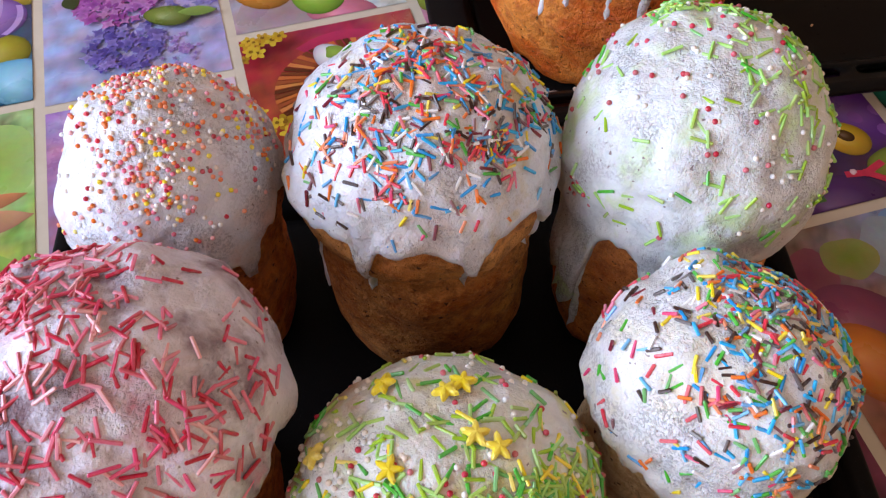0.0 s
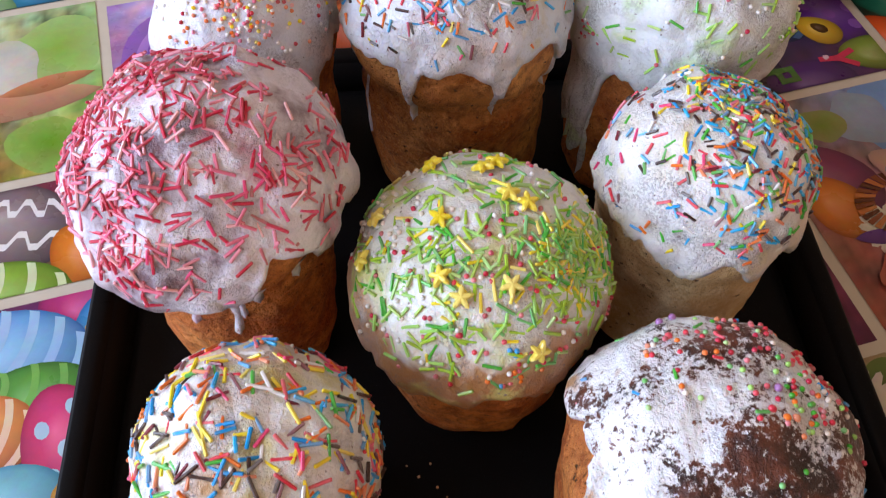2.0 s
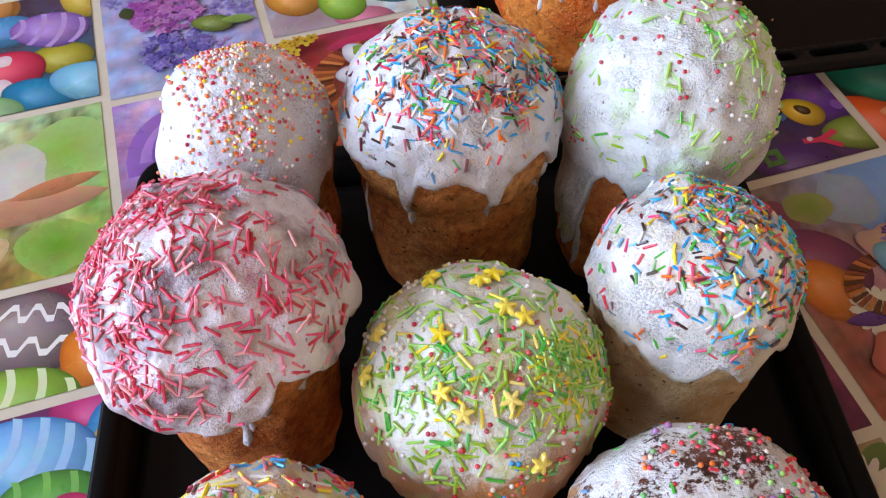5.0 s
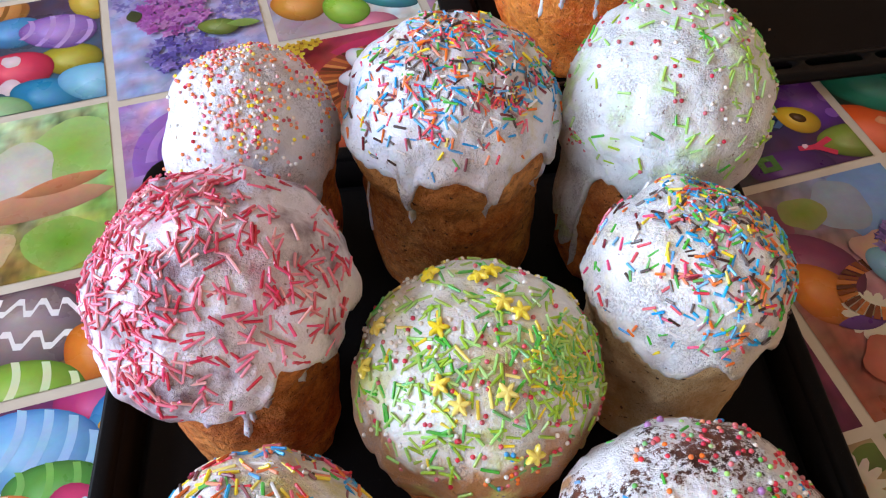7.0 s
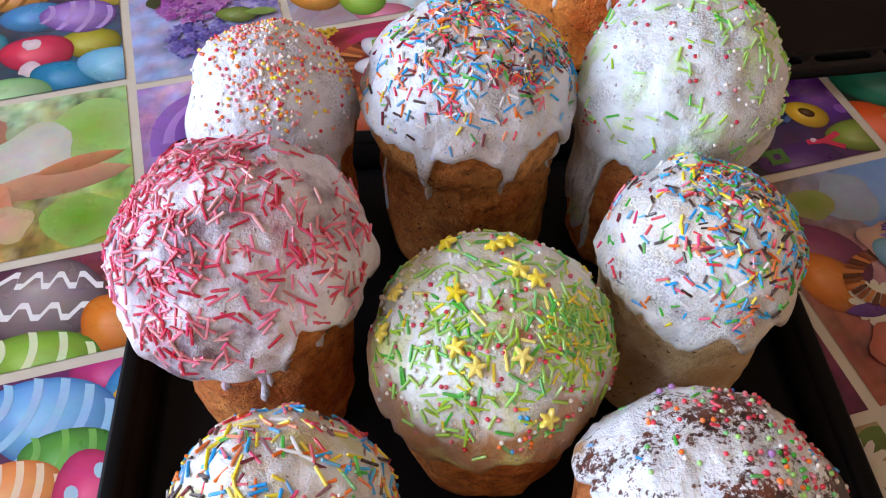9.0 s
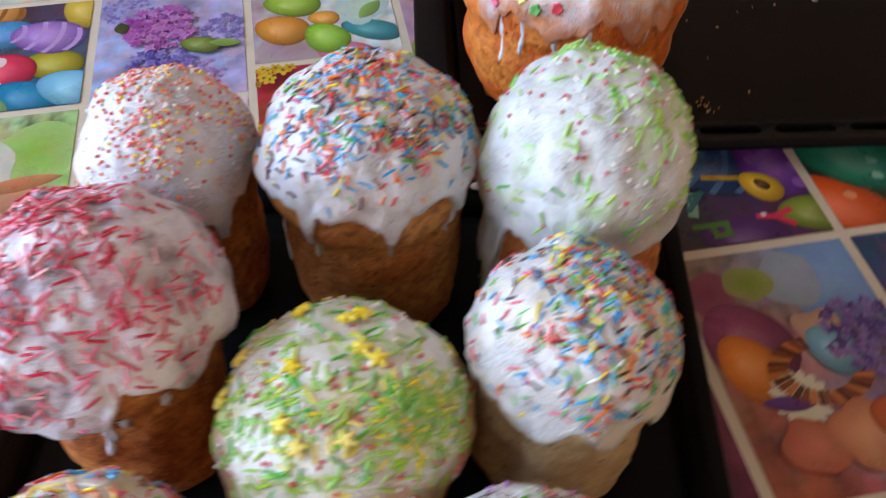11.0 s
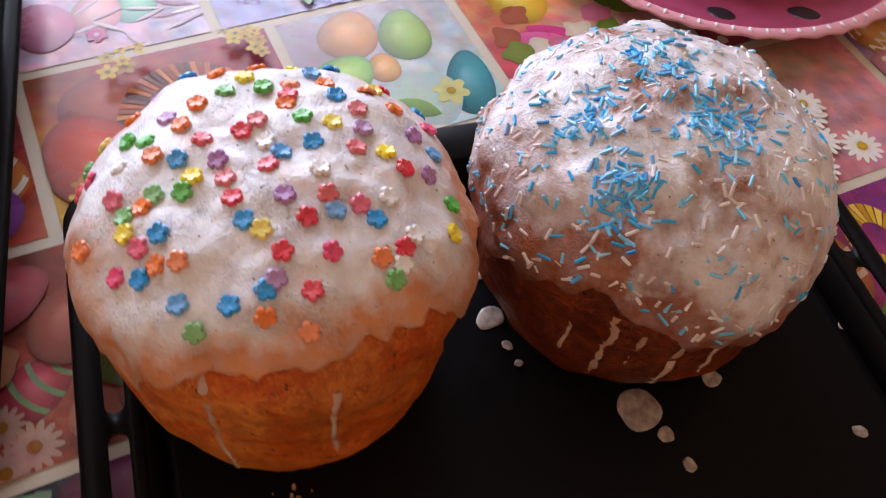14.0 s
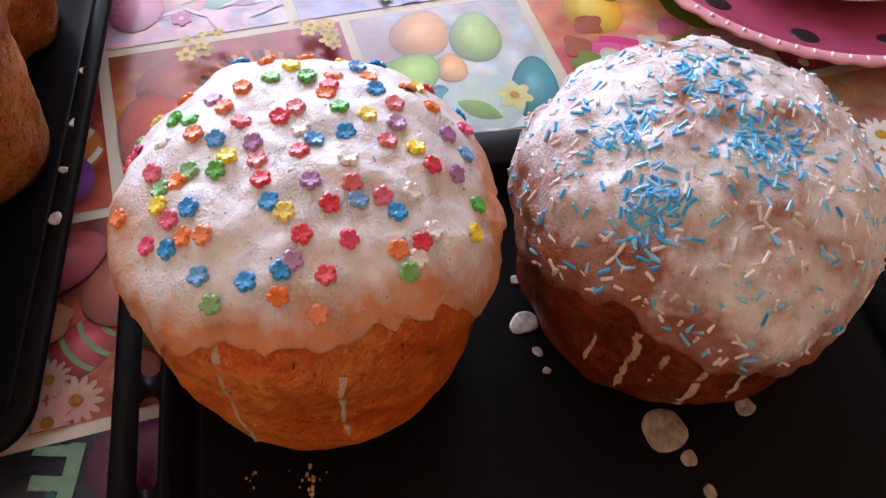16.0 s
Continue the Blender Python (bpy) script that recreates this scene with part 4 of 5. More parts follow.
    def drip(self, deg, f0, f1, w, mat, h=0.0013):
        """A run of glaze down the side, from f0 to f1 of the way between the brim and the foot."""
        a, b = self.lm, float(self.ls[46])
        l0, l1 = a + (b - a) * f0, a + (b - a) * f1
        n, k = 16, 4
        verts = []
        for i in range(n + 1):
            f = i / n
            l = l0 + (l1 - l0) * f
            half = w * (1.15 - 0.5 * f if f < 0.75 else 0.775 + 0.35 * math.sin((f - 0.75) * 4 * math.pi * 0.5)) * math.sqrt(max(0.0, 1 - max(0.0, (f - 0.88) / 0.12) ** 2))
            r = max(0.01, float(np.interp(l, self.ls, self.pr[:, 0])))
            mid = radians(deg) + 0.035 * noise.noise(Vector((deg, l * 45, self.seed))) + 0.008 * noise.noise(Vector((deg, l * 250, 5)))
            for j in range(-k, k + 1):
                q = j / k
                verts.append(self.at(l, mid + q * half / r, h * (0.7 + 0.6 * f) * (1 - q * q) - 0.0004 + 0.0002 * noise.noise(Vector((q * 3, l * 400, deg)))))
        m = 2 * k + 1
        faces = [(i * m + j, (i + 1) * m + j, (i + 1) * m + j + 1, i * m + j + 1) for i in range(n) for j in range(m - 1)]
        mesh_ob("glaze_drip", verts, faces, mat, self.top)

    def spot(self, clusters, spread):
        """A random bearing and depth on the glaze: even, or about one of the clusters (bearing, depth 0..1, spread, weight)."""
        g = self.rng
        for _ in range(60):
            if clusters and g.random() < sum(c[3] for c in clusters):
                c = g.choices(clusters, [c[3] for c in clusters])[0]
                bx, by = c[1] * math.cos(radians(c[0])) + g.gauss(0, c[2]), c[1] * math.sin(radians(c[0])) + g.gauss(0, c[2])
                u, th = math.hypot(bx, by), math.atan2(by, bx)
            else:
                u, th = math.sqrt(g.random()) * spread, g.uniform(0, 2 * math.pi)
            l = u * self.lm
            if l < (self.reach(th)[0] + min(0, self.reach(th)[1])) * 0.95:
                return l, th
        return 0.3 * self.lm, 0.0

    def near(self, x, y):
        """The depth and bearing on the dome over the local point x, y."""
        th, r = math.atan2(y, x), math.hypot(x, y)
        best = min((abs(math.hypot(*self.at(k / 120 * self.lm, th, self.th).xy) - r), k) for k in range(2, 118))
        return best[1] / 120 * self.lm, th

    def lay(self, me, name, l, th, lift, spin=None, tip=0.15):
        """Lays one piece of sugar on the glaze."""
        g = self.rng
        p = self.at(l, th, self.th * 0.8)
        a, b = self.at(l + 0.002, th, self.th * 0.8), self.at(l, th + 0.03, self.th * 0.8)
        nrm = (a - p).cross(b - p)
        nrm = nrm.normalized() if nrm.length > 1e-12 else Vector((0, 0, 1))
        if nrm.z < -0.2 and p.z > 0.03 or nrm.dot(Vector((p.x, p.y, 0.02))) < 0:
            nrm = -nrm
        nrm = (nrm + Vector((g.gauss(0, tip), g.gauss(0, tip), g.gauss(0, tip)))).normalized()
        q = Vector((0, 0, 1)).rotation_difference(nrm) @ Euler((0, 0, g.uniform(0, 6.283) if spin is None else spin)).to_quaternion()
        m = Matrix.LocRotScale(p + nrm * lift, q, Vector((g.uniform(0.75, 1.2), 1, 1)) if name == "sprinkle" else None)
        if self.laid >= 290 and name in ("sprinkle", "pearl"):
            self.rest.append((me, m))
            return
        self.laid += 1
        ob = new(name, me)
        ob.parent = self.top
        ob.matrix_basis = m

    def join_rest(self, name):
        """The sprinkles past the first few hundred, as one mesh."""
        mats, verts, faces, idx = [], [], [], []
        for me, m in self.rest:
            if me.materials[0] not in mats:
                mats.append(me.materials[0])
            k = len(verts)
            verts += [m @ v.co for v in me.vertices]
            for f in me.polygons:
                faces.append(tuple(k + i for i in f.vertices))
                idx.append(mats.index(me.materials[0]))
        if self.rest:
            tagged(mesh_ob(name, verts, faces, None, self.top, smooth=False, mats=mats, idx=idx), kind="stuff")
        self.rest = []

    def rods(self, count, cols, length=0.0056, d=0.0012, clusters=(), spread=1.1, tip=0.12, sunk=(-0.35, 0.6)):
        for k in range(count):
            l, th = self.spot(clusters, spread)
            self.lay(rod_mesh(self.rng.choice(cols), length, d), "sprinkle", l, th, d * self.rng.uniform(*sunk), tip=tip)
        self.join_rest("sprinkles")

    def pearls(self, count, cols, d=0.0016, clusters=(), spread=1.1):
        for k in range(count):
            l, th = self.spot(clusters, spread)
            self.lay(pearl_mesh(self.rng.choice(cols), d), "pearl", l, th, d * self.rng.uniform(-0.1, 0.35))
        self.join_rest("pearls")


ORANGE = crust_mat("crust_orange", lin("#e4964e"), lin("#bc622a"), lin("#7c3814"), 1)
GOLD = crust_mat("crust_gold", lin("#eca85e"), lin("#c06c2c"), lin("#7c3c14"), 2)
PALE = crust_mat("crust_pale", lin("#f0dcb4"), lin("#e6cb98"), lin("#cfa468"), 3)
DEEP = crust_mat("crust_deep", lin("#f49840"), lin("#e46418"), lin("#b0400e"), 4, 0.32)
RED = crust_mat("crust_red", lin("#96401a"), lin("#742a0e"), lin("#521a08"), 6, 0.30)
RUN = icing_mat("icing_run", (0.78, 0.58, 0.48, 1), (0.62, 0.34, 0.20, 1), 0.4, 0.62, 14, foamy=0.1)
W = (0.75, 0.76, 0.82, 1)
MULTI = ("red", "orange", "yellow", "green", "blue", "brown", "aqua", "pink", "maroon", "blue", "brown", "white", "red", "orange")

c = Cake("small iced cake strewn with red, orange and white sugar pearls", 0.028, 0.358, 0.0355, 0.038, 0.086, 0.0425, 0.100, 0.150, 1, ORANGE, icing_mat("icing_pearled", W, (0.62, 0.44, 0.42, 1), 0.28, 0.46, 1), 1.02, 0.12, ((235, 0.01, 12), (320, 0.016, 6), (285, 0.01, 8)))
c.pearls(700, ("red", "orange", "peach", "pearl", "white", "pearl", "crimson", "palepink", "peach", "paleroze", "yellow", "orange"), 0.0019, ((120, 0.15, 0.16, 0.30), (285, 0.38, 0.16, 0.32), (20, 0.5, 0.15, 0.12)), 1.05)

c = Cake("tall iced cake with rainbow sprinkles and white drips", 0.1285, 0.370, 0.0450, 0.0470, 0.088, 0.0530, 0.108, 0.155, 2, GOLD, icing_mat("icing_rainbow", W, (0.62, 0.50, 0.44, 1), 0.28, 0.48, 2, stain="#cdbd92", stain_lo=0.57), 0.95, 0.06, ((247, 0.011, 4.5), (292, 0.009, 3.2), (333, 0.010, 3.6), (318, -0.004, 9), (268, -0.003, 9)), th=0.0026)
for d, f, w in ((246, 0.34, 0.0024), (292, 0.28, 0.0020), (332, 0.28, 0.0020), (205, 0.66, 0.0014)):
    c.drip(d, -0.2, f, w, c.sugar)
c.rods(800, MULTI, 0.0060, 0.0013, ((90, 0.10, 0.14, 0.24), (318, 0.48, 0.09, 0.12), (270, 0.36, 0.2, 0.22), (200, 0.4, 0.2, 0.10), (10, 0.55, 0.2, 0.2)), 1.0)

c = Cake("iced cake with green strands and red and white pearls", 0.2365, 0.375, 0.0445, 0.0455, 0.088, 0.0505, 0.112, 0.162, 3, ORANGE, icing_mat("icing_green_white", (0.76, 0.79, 0.80, 1), (0.58, 0.50, 0.53, 1), 0.2, 0.4, 3, stain="#cfe2b4", stain_lo=0.53), 1.16, 0.10, ((208, 0.055, 9), (188, 0.045, 9), (228, -0.004, 7), (254, 0.02, 11)), lean=(0.002, 0.004), th=0.0026)
for d, f, w in ((214, 0.96, 0.0026), (196, 0.8, 0.005), (165, 0.5, 0.004)):
    c.drip(d, -0.06, f, w, c.sugar)
c.rods(300, ("palegreen", "lime", "leaf", "palegreen", "palegreen", "lime"), 0.0072, 0.0013, ((110, 0.4, 0.09, 0.22), (350, 0.35, 0.3, 0.45)), 1.05)
c.pearls(90, ("crimson", "crimson", "rose"), 0.0021, ((80, 0.2, 0.35, 0.6), (205, 1.05, 0.08, 0.12)), 1.0)
c.pearls(110, ("white", "pearl"), 0.0020, ((10, 0.5, 0.35, 0.7),), 1.0)

c = Cake("broad pink and white iced cake strewn with crimson strands", 0.034, 0.254, 0.0385, 0.0415, 0.096, 0.0540, 0.116, 0.161, 4, ORANGE, icing_mat("icing_pinkish", (0.84, 0.80, 0.88, 1), (0.20, 0.12, 0.15, 1), 0.41, 0.53, 4, stain="#cc8ca4", stain_lo=0.57, thin_edge=0.0, foamy=0.3), 1.09, 0.12, ((262, 0.006, 9), (290, 0.018, 4), (284, 0.018, 2.5), (308, -0.012, 12), (332, 0.010, 8)), p=2.05, wob=0.07, lump=0.0028, th=0.0026)
for d, f0, f, w in ((258, 0.26, 0.42, 0.0026), (281, 0.22, 0.5, 0.0024), (286, 0.2, 0.42, 0.002), (297, 0.1, 0.34, 0.0028), (322, 0.1, 0.3, 0.003)):
    c.drip(d, f0, f, w, c.sugar)
c.rods(760, ("rose", "rose", "pink", "paleroze", "crimson", "rose", "palepink", "paleroze"), 0.0076, 0.0013, ((150, 0.35, 0.26, 0.42), (245, 0.55, 0.24, 0.28), (330, 0.55, 0.22, 0.14)), 1.08)

c = Cake("iced cake with green strands, pearls and yellow sugar stars", 0.142, 0.235, 0.0405, 0.045, 0.052, 0.0535, 0.076, 0.123, 5, ORANGE, icing_mat("icing_starred", (0.84, 0.84, 0.80, 1), (0.52, 0.28, 0.12, 1), 0.31, 0.45, 5, stain="#d6d880", stain_lo=0.53, thin_edge=0.44, foamy=0.4), 0.96, 0.16, ((255, 0.010, 16), (300, 0.012, 12), (200, 0.008, 15)), p=2.1, lump=0.0022)
c.rods(560, ("leaf", "lime", "palegreen", "green", "lime", "palegreen", "lime", "lime", "yellow"), 0.0076, 0.0014, ((345, 0.5, 0.16, 0.36), (250, 0.3, 0.26, 0.26)), 0.84)
c.pearls(110, ("crimson", "rose", "red"), 0.0021, ((300, 0.5, 0.3, 0.4),), 0.95)
c.pearls(130, ("white", "pearl"), 0.0021, ((180, 0.5, 0.3, 0.4),), 0.95)
c.pearls(16, ("orange", "red", "blue"), 0.0022, ((285, 0.98, 0.12, 1.0),), 0.95)
for x, y, spin in ((0.147, 0.263, 0.2), (0.101, 0.240, 0.9), (0.125, 0.232, 0.1), (0.158, 0.240, 0.5), (0.134, 0.201, 0.3), (0.152, 0.206, 1.0), (0.096, 0.225, 0.6), (0.122, 0.262, 0.0), (0.127, 0.209, 0.4), (0.142, 0.259, 0.8), (0.151, 0.243, 0.35), (0.163, 0.190, 0.2)):
    l, th = c.near(x - 0.142, y - 0.235)
    c.lay(star_mesh("yellow", 0.0049, 0.45, 5, 0.0022), "sugar_star", l, th, 0.0011, spin, 0.1)

c = Cake("pale-sided iced cake covered with rainbow sprinkles", 0.2355, 0.277, 0.0405, 0.0415, 0.078, 0.0435, 0.094, 0.137, 6, PALE, icing_mat("icing_rainbow_pale", (0.80, 0.79, 0.78, 1), (0.76, 0.68, 0.52, 1), 0.28, 0.46, 6, stain="#dcd4a0", stain_lo=0.58), 1.02, 0.12, ((255, 0.006, 14), (295, 0.010, 8), (330, 0.012, 9)), th=0.0026)
c.rods(760, MULTI + ("yellow", "aqua", "aqua", "green", "leaf", "brown"), 0.0054, 0.0013, ((50, 0.25, 0.2, 0.42), (290, 0.35, 0.26, 0.3)), 1.0)

c = Cake("small iced cake with long rainbow sprinkles", 0.0615, 0.151, 0.036, 0.0385, 0.062, 0.042, 0.078, 0.121, 7, ORANGE, icing_mat("icing_rainbow_front", (0.82, 0.79, 0.78, 1), (0.62, 0.40, 0.22, 1), 0.34, 0.50, 7, stain="#d8cc88", stain_lo=0.50, foamy=0.25), 1.12, 0.1, ((200, 0.008, 12), (340, 0.01, 10)))
c.rods(660, MULTI + ("yellow", "orange", "yellow"), 0.0078, 0.0014, (), 1.12)

c = Cake("golden cake with patchy white glaze, dark fruit and sugar pearls", 0.224, 0.157, 0.044, 0.049, 0.055, 0.0535, 0.075, 0.119, 8, ORANGE, icing_mat("icing_patchy", (0.85, 0.85, 0.88, 1), (0.50, 0.28, 0.14, 1), 0.36, 0.42, 8, dark=1.0, thin_edge=0.06), 1.02, 0.12, ((10, 0.01, 20), (330, 0.008, 12), (190, -0.034, 34)), wob=0.06, lump=0.0028, th=0.0028)
c.pearls(150, ("crimson", "red", "pearl", "red", "palegreen", "orange", "leaf", "rose"), 0.0021, ((70, 0.45, 0.24, 0.5), (20, 0.45, 0.14, 0.42)), 0.9)
c.pearls(10, ("orange", "crimson", "red", "purple"), 0.0030, ((60, 0.35, 0.3, 0.9),), 0.9)
c.rods(16, ("green", "blue", "red"), 0.005, 0.0013, (), 0.8)

c = Cake("large iced cake dotted with sugar blossoms of many colours", 0.2285, 0.573, 0.0575, 0.0715, 0.080, 0.0738, 0.098, 0.1415, 9, DEEP, icing_mat("icing_blossom", (0.85, 0.83, 0.86, 1), (0.66, 0.26, 0.10, 1), 0.20, 0.44, 9, thin_edge=0.44, foamy=0.25, relief=0.8), 0.97, 0.14, ((300, 0.008, 5), (282, -0.006, 8), (262, 0.008, 4), (225, 0.012, 5), (318, 0.009, 4), (60, 0.010, 6), (15, -0.020, 45)), p=2.2, th=0.0018, bead=0.0, bulge=0.005, group="cakes on the slotted tray")
for d, f0, f, w in ((262, -0.05, 0.30, 0.0024), (276, -0.05, 0.42, 0.0030), (245, -0.05, 0.26, 0.0022), (232, -0.05, 0.4, 0.0022)):
    c.drip(d, f0, f, w, c.sugar, 0.0009)
for d, f0, f, w in ((341, -0.2, 0.93, 0.0016), (14, -0.1, 0.55, 0.0016), (308, -0.05, 0.22, 0.0018)):
    c.drip(d, f0, f, w, RUN, 0.0007)
# bearing in degrees and distance from the axis in millimetres, colour by colour
taken = []


def blossoms(cake, tint, spots):
    for deg, mm in spots:
        l, th = cake.near(mm / 1000 * math.cos(radians(deg)), mm / 1000 * math.sin(radians(deg)))
        taken.append(cake.at(l, th))
        cake.lay(star_mesh(tint, 0.0039, 0.66, 5, 0.0019), "sugar_blossom", l, th, -0.0002, tip=0.07)


blossoms(c, "orange", ((-71, 67.2), (-71, 44.9), (-46, 51.5), (-38, 47.9), (-3, 56.2), (10, 61), (-98, 39.8), (44, 51), (124, 54.4), (169, 28.1), (156, 49.6), (-139, 39.7), (-122, 36.2)))
blossoms(c, "pink", ((-80, 53.2), (-56, 52), (-56, 61.4), (27, 41.9), (58, 34.2), (116, 65.4)))
blossoms(c, "green", ((-71, 51), (-23, 63.8), (-70, 30.9), (-75, 39.8), (84, 63.9), (42, 59.1), (150, 22.5), (-176, 37.9), (-156, 40.6), (-111, 54.3)))
blossoms(c, "yellow", ((-64, 52.7), (-7, 28.1), (-79, 26.7), (97, 39.9), (72, 65.8), (129, 27.5), (-168, 45.6)))
blossoms(c, "blue", ((-54, 44.5), (-48, 57.4), (-31, 58.3), (-15, 53.8), (-3, 48), (-20, 25.8), (-95, 31), (133, 4.5), (44, 29.7), (56, 41.4), (117, 16), (144, 40.5), (164, 55.1)))
blossoms(c, "red", ((14, 50.3), (5, 36.5), (25, 26.9), (-38, 20.6), (-64, 16.6), (-115, 26.1), (-144, 17.4), (-166, 19.1), (-15, 3.5), (49, 24.8), (101, 30.1), (88, 46.4), (53, 54.4), (129, 40.1), (169, 32.7)))
blossoms(c, "purple", ((1, 44.7), (-93, 18.1), (15, 17.1), (91, 55.4), (115, 35.7), (110, 55), (-126, 45)))
blossoms(c, "white", ((70, 41.9), (60, 54.3), (48, 57.4), (70, 17.6), (-169, 9)))
tints = ("red", "pink", "orange", "yellow", "green", "blue", "purple", "white", "blue", "red", "orange", "crimson")
extra = 0
for _ in range(700):
    l, th = c.spot((), 1.0)
    q = c.at(l, th)
    bearing = math.degrees(th) % 360
    if extra >= 26 or bearing < 95 or bearing > 265 or l < 0.3 * c.lm or any((q - o).length < 0.009 for o in taken):
        continue
    extra += 1
    taken.append(q)
    c.lay(star_mesh(c.rng.choice(tints), 0.0039, 0.66, 5, 0.0019), "sugar_blossom", l, th, -0.0002, tip=0.08)

c = Cake("large cake with thin glaze and blue and white strands", 0.1955, 0.737, 0.063, 0.0745, 0.055, 0.079, 0.082, 0.131, 10, RED, icing_mat("icing_thin_blue", (0.85, 0.82, 0.84, 1), (0.34, 0.11, 0.05, 1), 0.35, 0.54, 10, rough=0.34, thin_edge=0.36, foamy=0.1, lumps=1.0), 1.14, 0.12, ((318, -0.022, 30), (40, 0.02, 12)), p=2.2, lump=0.0034, th=0.0016, bead=0.0, bulge=0.004, group="cakes on the slotted tray")
for d, f0, f, w in ((335, 0.0, 0.75, 0.0022), (345, 0.05, 0.5, 0.0018), (358, 0.0, 0.8, 0.0024), (12, 0.0, 0.6, 0.0024), (322, 0.1, 0.6, 0.0014)):
    c.drip(d, f0, f, w, RUN, 0.0006)
c.rods(420, ("aqua", "sky", "sky", "aqua", "blue"), 0.0054, 0.0015, ((200, 0.22, 0.10, 0.16), (50, 0.15, 0.09, 0.24), (275, 0.40, 0.08, 0.14), (318, 0.50, 0.08, 0.20)), 1.05, sunk=(-0.3, 0.5))
c.rods(680, ("coated", "coated", "white", "sky", "coated"), 0.0050, 0.0016, (), 1.02, sunk=(-0.5, 0.1))

# ---- drips, crumbs ----


def spill(x, y, r, seed, label="dried drop of white glaze on the black tray", z=0.0044):
    g = random.Random(seed)
    n = 20
    out = [r * (1 + 0.22 * noise.noise(Vector((math.cos(2 * math.pi * i / n) * 1.2 + seed, math.sin(2 * math.pi * i / n) * 1.2, 0)))) for i in range(n)]
    sq = g.uniform(0.7, 1.0)
    verts, faces = [], []
    for k, (f, h) in enumerate(((1.0, 0.0), (0.94, 0.0004), (0.8, 0.0006), (0.45, 0.0004))):
        verts += [(f * out[i] * math.cos(2 * math.pi * i / n), sq * f * out[i] * math.sin(2 * math.pi * i / n), h) for i in range(n)]
    verts.append((0, 0, 0.0003))
    faces = [(a * n + i, a * n + (i + 1) % n, (a + 1) * n + (i + 1) % n, (a + 1) * n + i) for a in range(3) for i in range(n)] + [(3 * n + i, 3 * n + (i + 1) % n, 4 * n) for i in range(n)]
    ob = mesh_ob("glaze_drop", verts, faces, M_SPILL)
    ob.matrix_basis = pose(x, y, z, 0, 0, g.uniform(0, 360))
    tagged(ob, label, "glaze drop", "drops of glaze")


for k, (x, y, r) in enumerate(((0.271, 0.734, 0.011), (0.217, 0.671, 0.008), (0.2845, 0.744, 0.004), (0.300, 0.751, 0.0038), (0.233, 0.677, 0.003), (0.243, 0.681, 0.0022), (0.258, 0.775, 0.005))):
    spill(x, y, r, k)
for k, (x, y, r) in enumerate(((0.192, 0.668, 0.003), (0.291, 0.840, 0.004), (0.318, 0.731, 0.003), (0.234, 0.855, 0.003), (0.432, 0.708, 0.003), (0.199, 0.512, 0.006), (0.231, 0.514, 0.0028))):
    spill(x, y, r, 20 + k)
for k, (x, y, r) in enumerate(((0.048, 0.4235, 0.0018), (0.077, 0.4262, 0.0032), (0.116, 0.4312, 0.0035), (0.149, 0.4337, 0.0030), (0.180, 0.4378, 0.0042))):
    spill(x, y, r, 40 + k, "dried drop of glaze on the rim of the tray", 0.0232)


def crumbs(x, y, n, seed, spread=0.008):
    """A loose heap of bread crumbs."""
    g = random.Random(seed)
    bm = bmesh.new()
    for _ in range(n):
        r = g.uniform(0.0004, 0.0012)
        m = Matrix.Translation((g.gauss(0, spread), g.gauss(0, spread), r * 0.6)) @ Euler((g.random() * 3, g.random() * 3, 0)).to_matrix().to_4x4() @ Matrix.Diagonal((g.uniform(0.7, 1.8), 1, 0.8, 1))
        bmesh.ops.create_icosphere(bm, subdivisions=1, radius=r, matrix=m)
    ob = part("crumbs", bm, M_CRUMB, smooth=False)
    ob.matrix_basis = pose(x, y, 0.0042)
    tagged(ob, "pale bread crumbs scattered on the black tray", "crumbs", "", "stuff")


crumbs(0.300, 0.575, 16, 1, 0.004)
crumbs(0.333, 0.559, 12, 2, 0.004)
crumbs(0.301, 0.549, 5, 3, 0.002)
crumbs(0.340, 0.660, 14, 4, 0.05)
crumbs(0.122, 0.163, 16, 5, 0.014)
crumbs(0.184, 0.205, 10, 6, 0.012)
crumbs(-0.034, 0.205, 2, 7, 0.001)

# ---- pink plate with a cake at the back of the table ----
PX, PY, PR = -0.128, 0.895, 0.158
plate = tagged(new("serving_plate"), "pink lace-edged plate with big black dots", "plate")
plate.matrix_basis = pose(PX, PY, 0.0006)
n = 96
prof = [(0.10, 0.0), (0.118, 0.001), (0.135, 0.007), (0.147, 0.0125), (PR - 0.002, 0.0145), (PR, 0.0152), (PR - 0.001, 0.0168), (0.147, 0.0150), (0.134, 0.0098), (0.117, 0.0036), (0.09, 0.0026), (0.0, 0.0026)]
verts = []
for r, z in prof[:-1]:
    for i in range(n):
        t = 2 * math.pi * i / n
        q = r + (0.0012 * math.cos(t * 48) if r > 0.155 else 0)
        verts.append((q * math.cos(t), q * math.sin(t), z))
faces = [(a * n + i, a * n + (i + 1) % n, (a + 1) * n + (i + 1) % n, (a + 1) * n + i) for a in range(len(prof) - 2) for i in range(n)]
k = (len(prof) - 2) * n
faces.append(tuple(k + i for i in range(n)))
faces.append(tuple(reversed(range(n))))
idx = [1 if prof[f // n + 1][1] < 0.0145 and 6 <= f // n else 0 for f in range((len(prof) - 2) * n)] + [1, 0]
mesh_ob("dish", verts, faces, None, plate, mats=[M_PINK, M_PINKIN], idx=idx)
bead = bmesh.new()
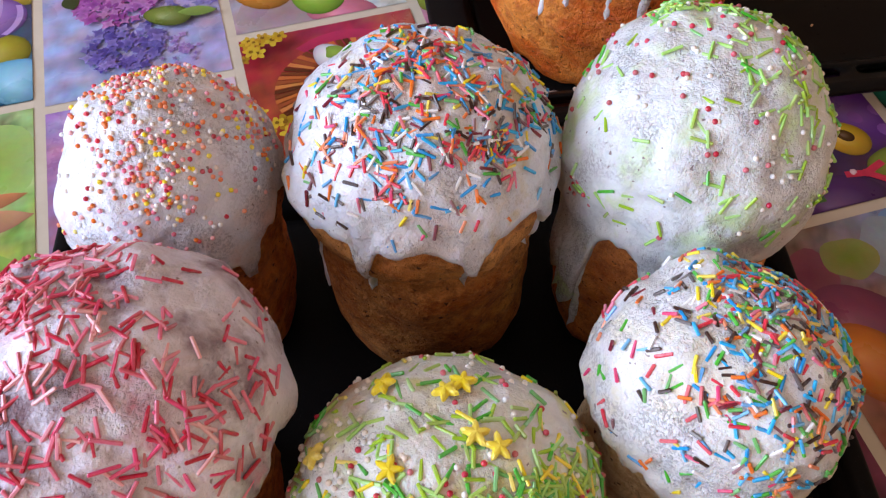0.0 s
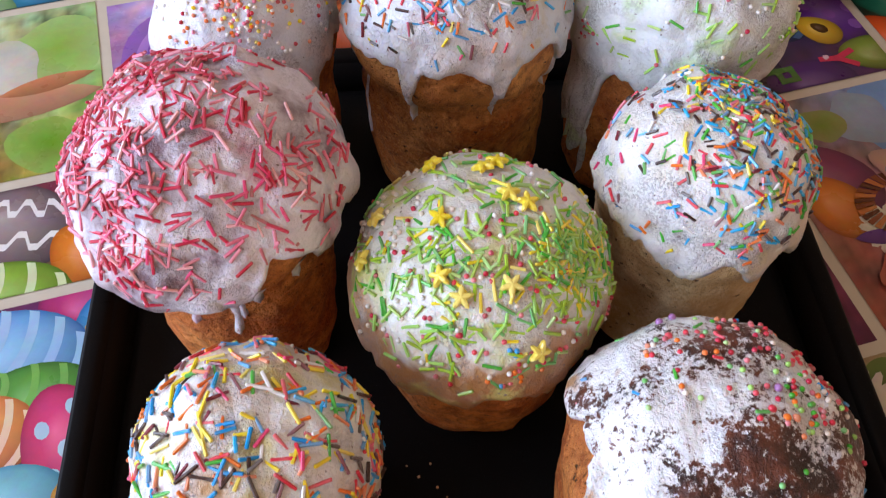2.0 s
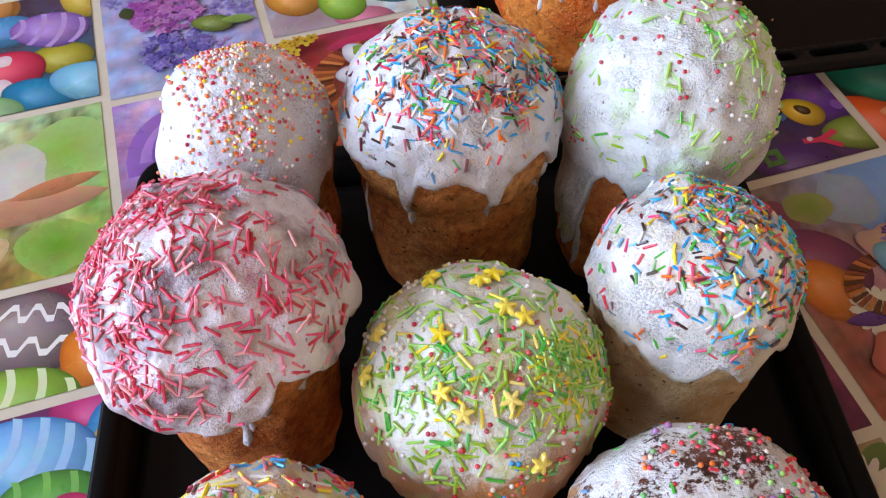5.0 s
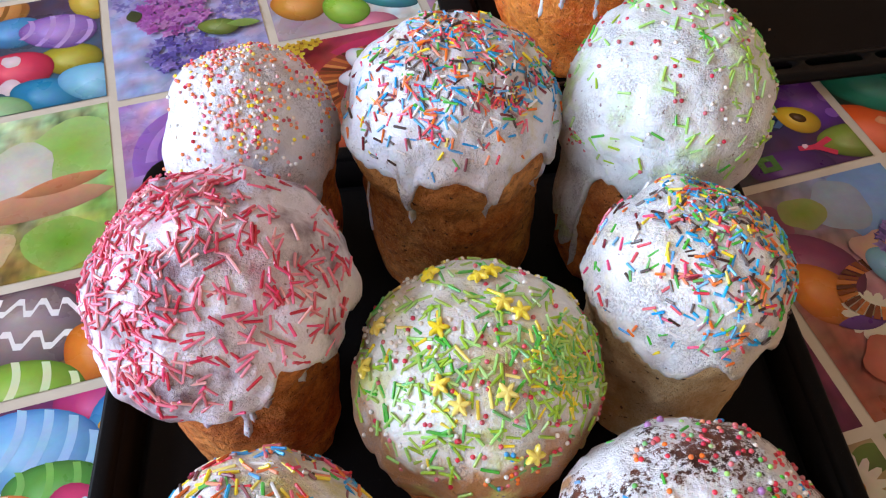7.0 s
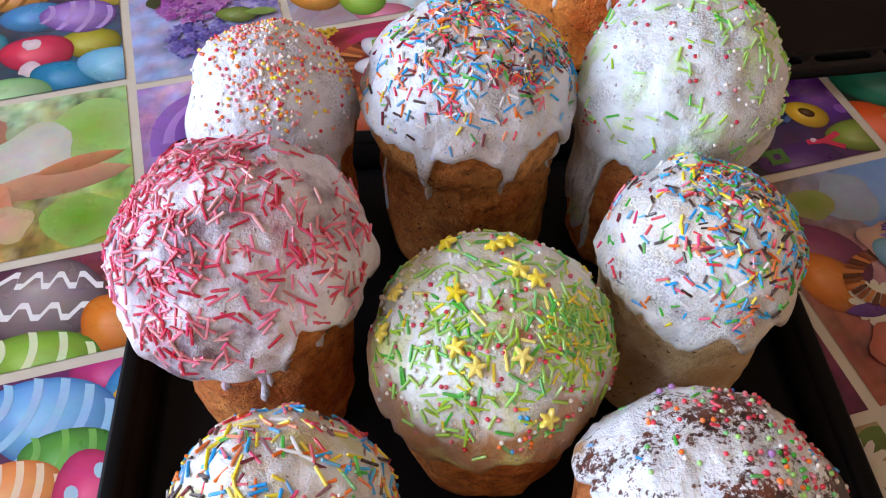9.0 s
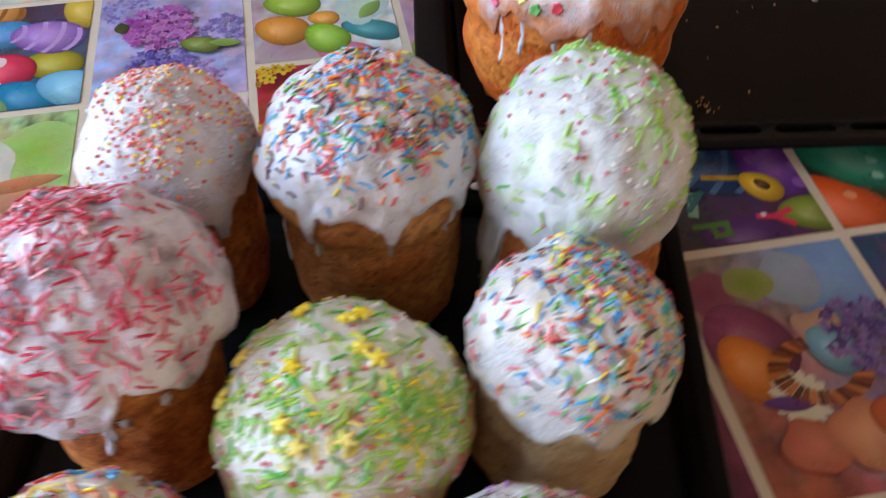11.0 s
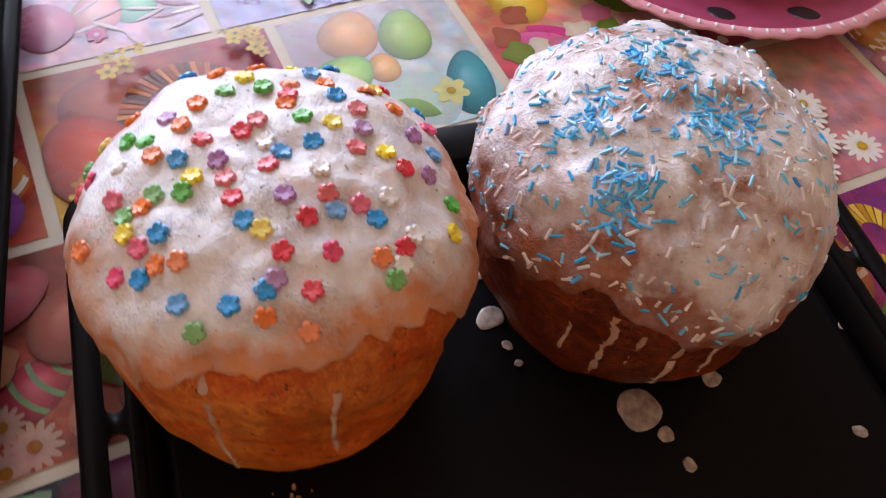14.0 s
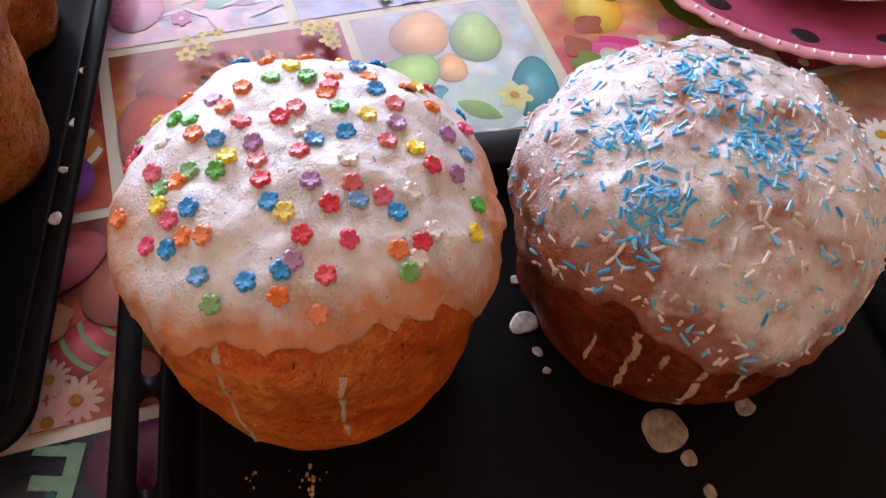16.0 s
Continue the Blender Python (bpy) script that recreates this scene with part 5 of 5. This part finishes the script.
bmesh.ops.create_icosphere(bead, subdivisions=1, radius=0.0016)
bead_me = bpy.data.meshes.new("bead")
bead.to_mesh(bead_me)
bead.free()
bead_me.materials.append(M_CHINA)
for i in range(84):
    t = 2 * math.pi * i / 84
    ob = new("bead", bead_me)
    ob.parent = plate
    ob.matrix_basis = pose(0.151 * math.cos(t), 0.151 * math.sin(t), 0.0163, 0, 0, math.degrees(t)) @ Matrix.Diagonal((1.6, 0.8, 0.6, 1))
for i in range(13):
    t = 2 * math.pi * i / 13 + 0.24
    me_v = [(0.013 * math.cos(a * 0.393), 0.010 * math.sin(a * 0.393), 0.0) for a in range(16)]
    ob = mesh_ob("dot", me_v + [(x * 0.9, y * 0.9, 0.0005) for x, y, z in me_v], [tuple(range(16, 32))] + [(a, (a + 1) % 16, 16 + (a + 1) % 16, 16 + a) for a in range(16)], M_BLACK, plate, "black dot", smooth=False)
    ob.matrix_basis = pose(0.1255 * math.cos(t), 0.1255 * math.sin(t), 0.0068, 0, 0, math.degrees(t)) @ pose(0, 0, 0, 0, -20, 0)
dish = tagged(new("small_plate"), "white china plate under a brown cake", "plate")
dish.matrix_basis = pose(PX - 0.004, PY + 0.004, 0.0034)
prof = [(0.05, 0.0), (0.07, 0.002), (0.098, 0.0125), (0.1, 0.0135), (0.098, 0.0142), (0.07, 0.0045), (0.05, 0.003)]
verts = [(r * math.cos(2 * math.pi * i / 64), r * math.sin(2 * math.pi * i / 64), z) for r, z in prof for i in range(64)]
faces = [(a * 64 + i, a * 64 + (i + 1) % 64, (a + 1) * 64 + (i + 1) % 64, (a + 1) * 64 + i) for a in range(6) for i in range(64)] + [tuple(6 * 64 + i for i in range(64)), tuple(reversed(range(64)))]
mesh_ob("china", verts, faces, M_CHINA, dish)
FLOOR_Z = 0.0066
Cake("brown iced cake on a white plate", PX - 0.004, PY + 0.012, 0.055, 0.058, 0.045, 0.062, 0.055, 0.075, 12, DEEP, icing_mat("icing_plated", (0.8, 0.78, 0.8, 1), (0.5, 0.3, 0.2, 1), 0.3, 0.5, 12), 0.8, 0.1, group="cakes on plates")
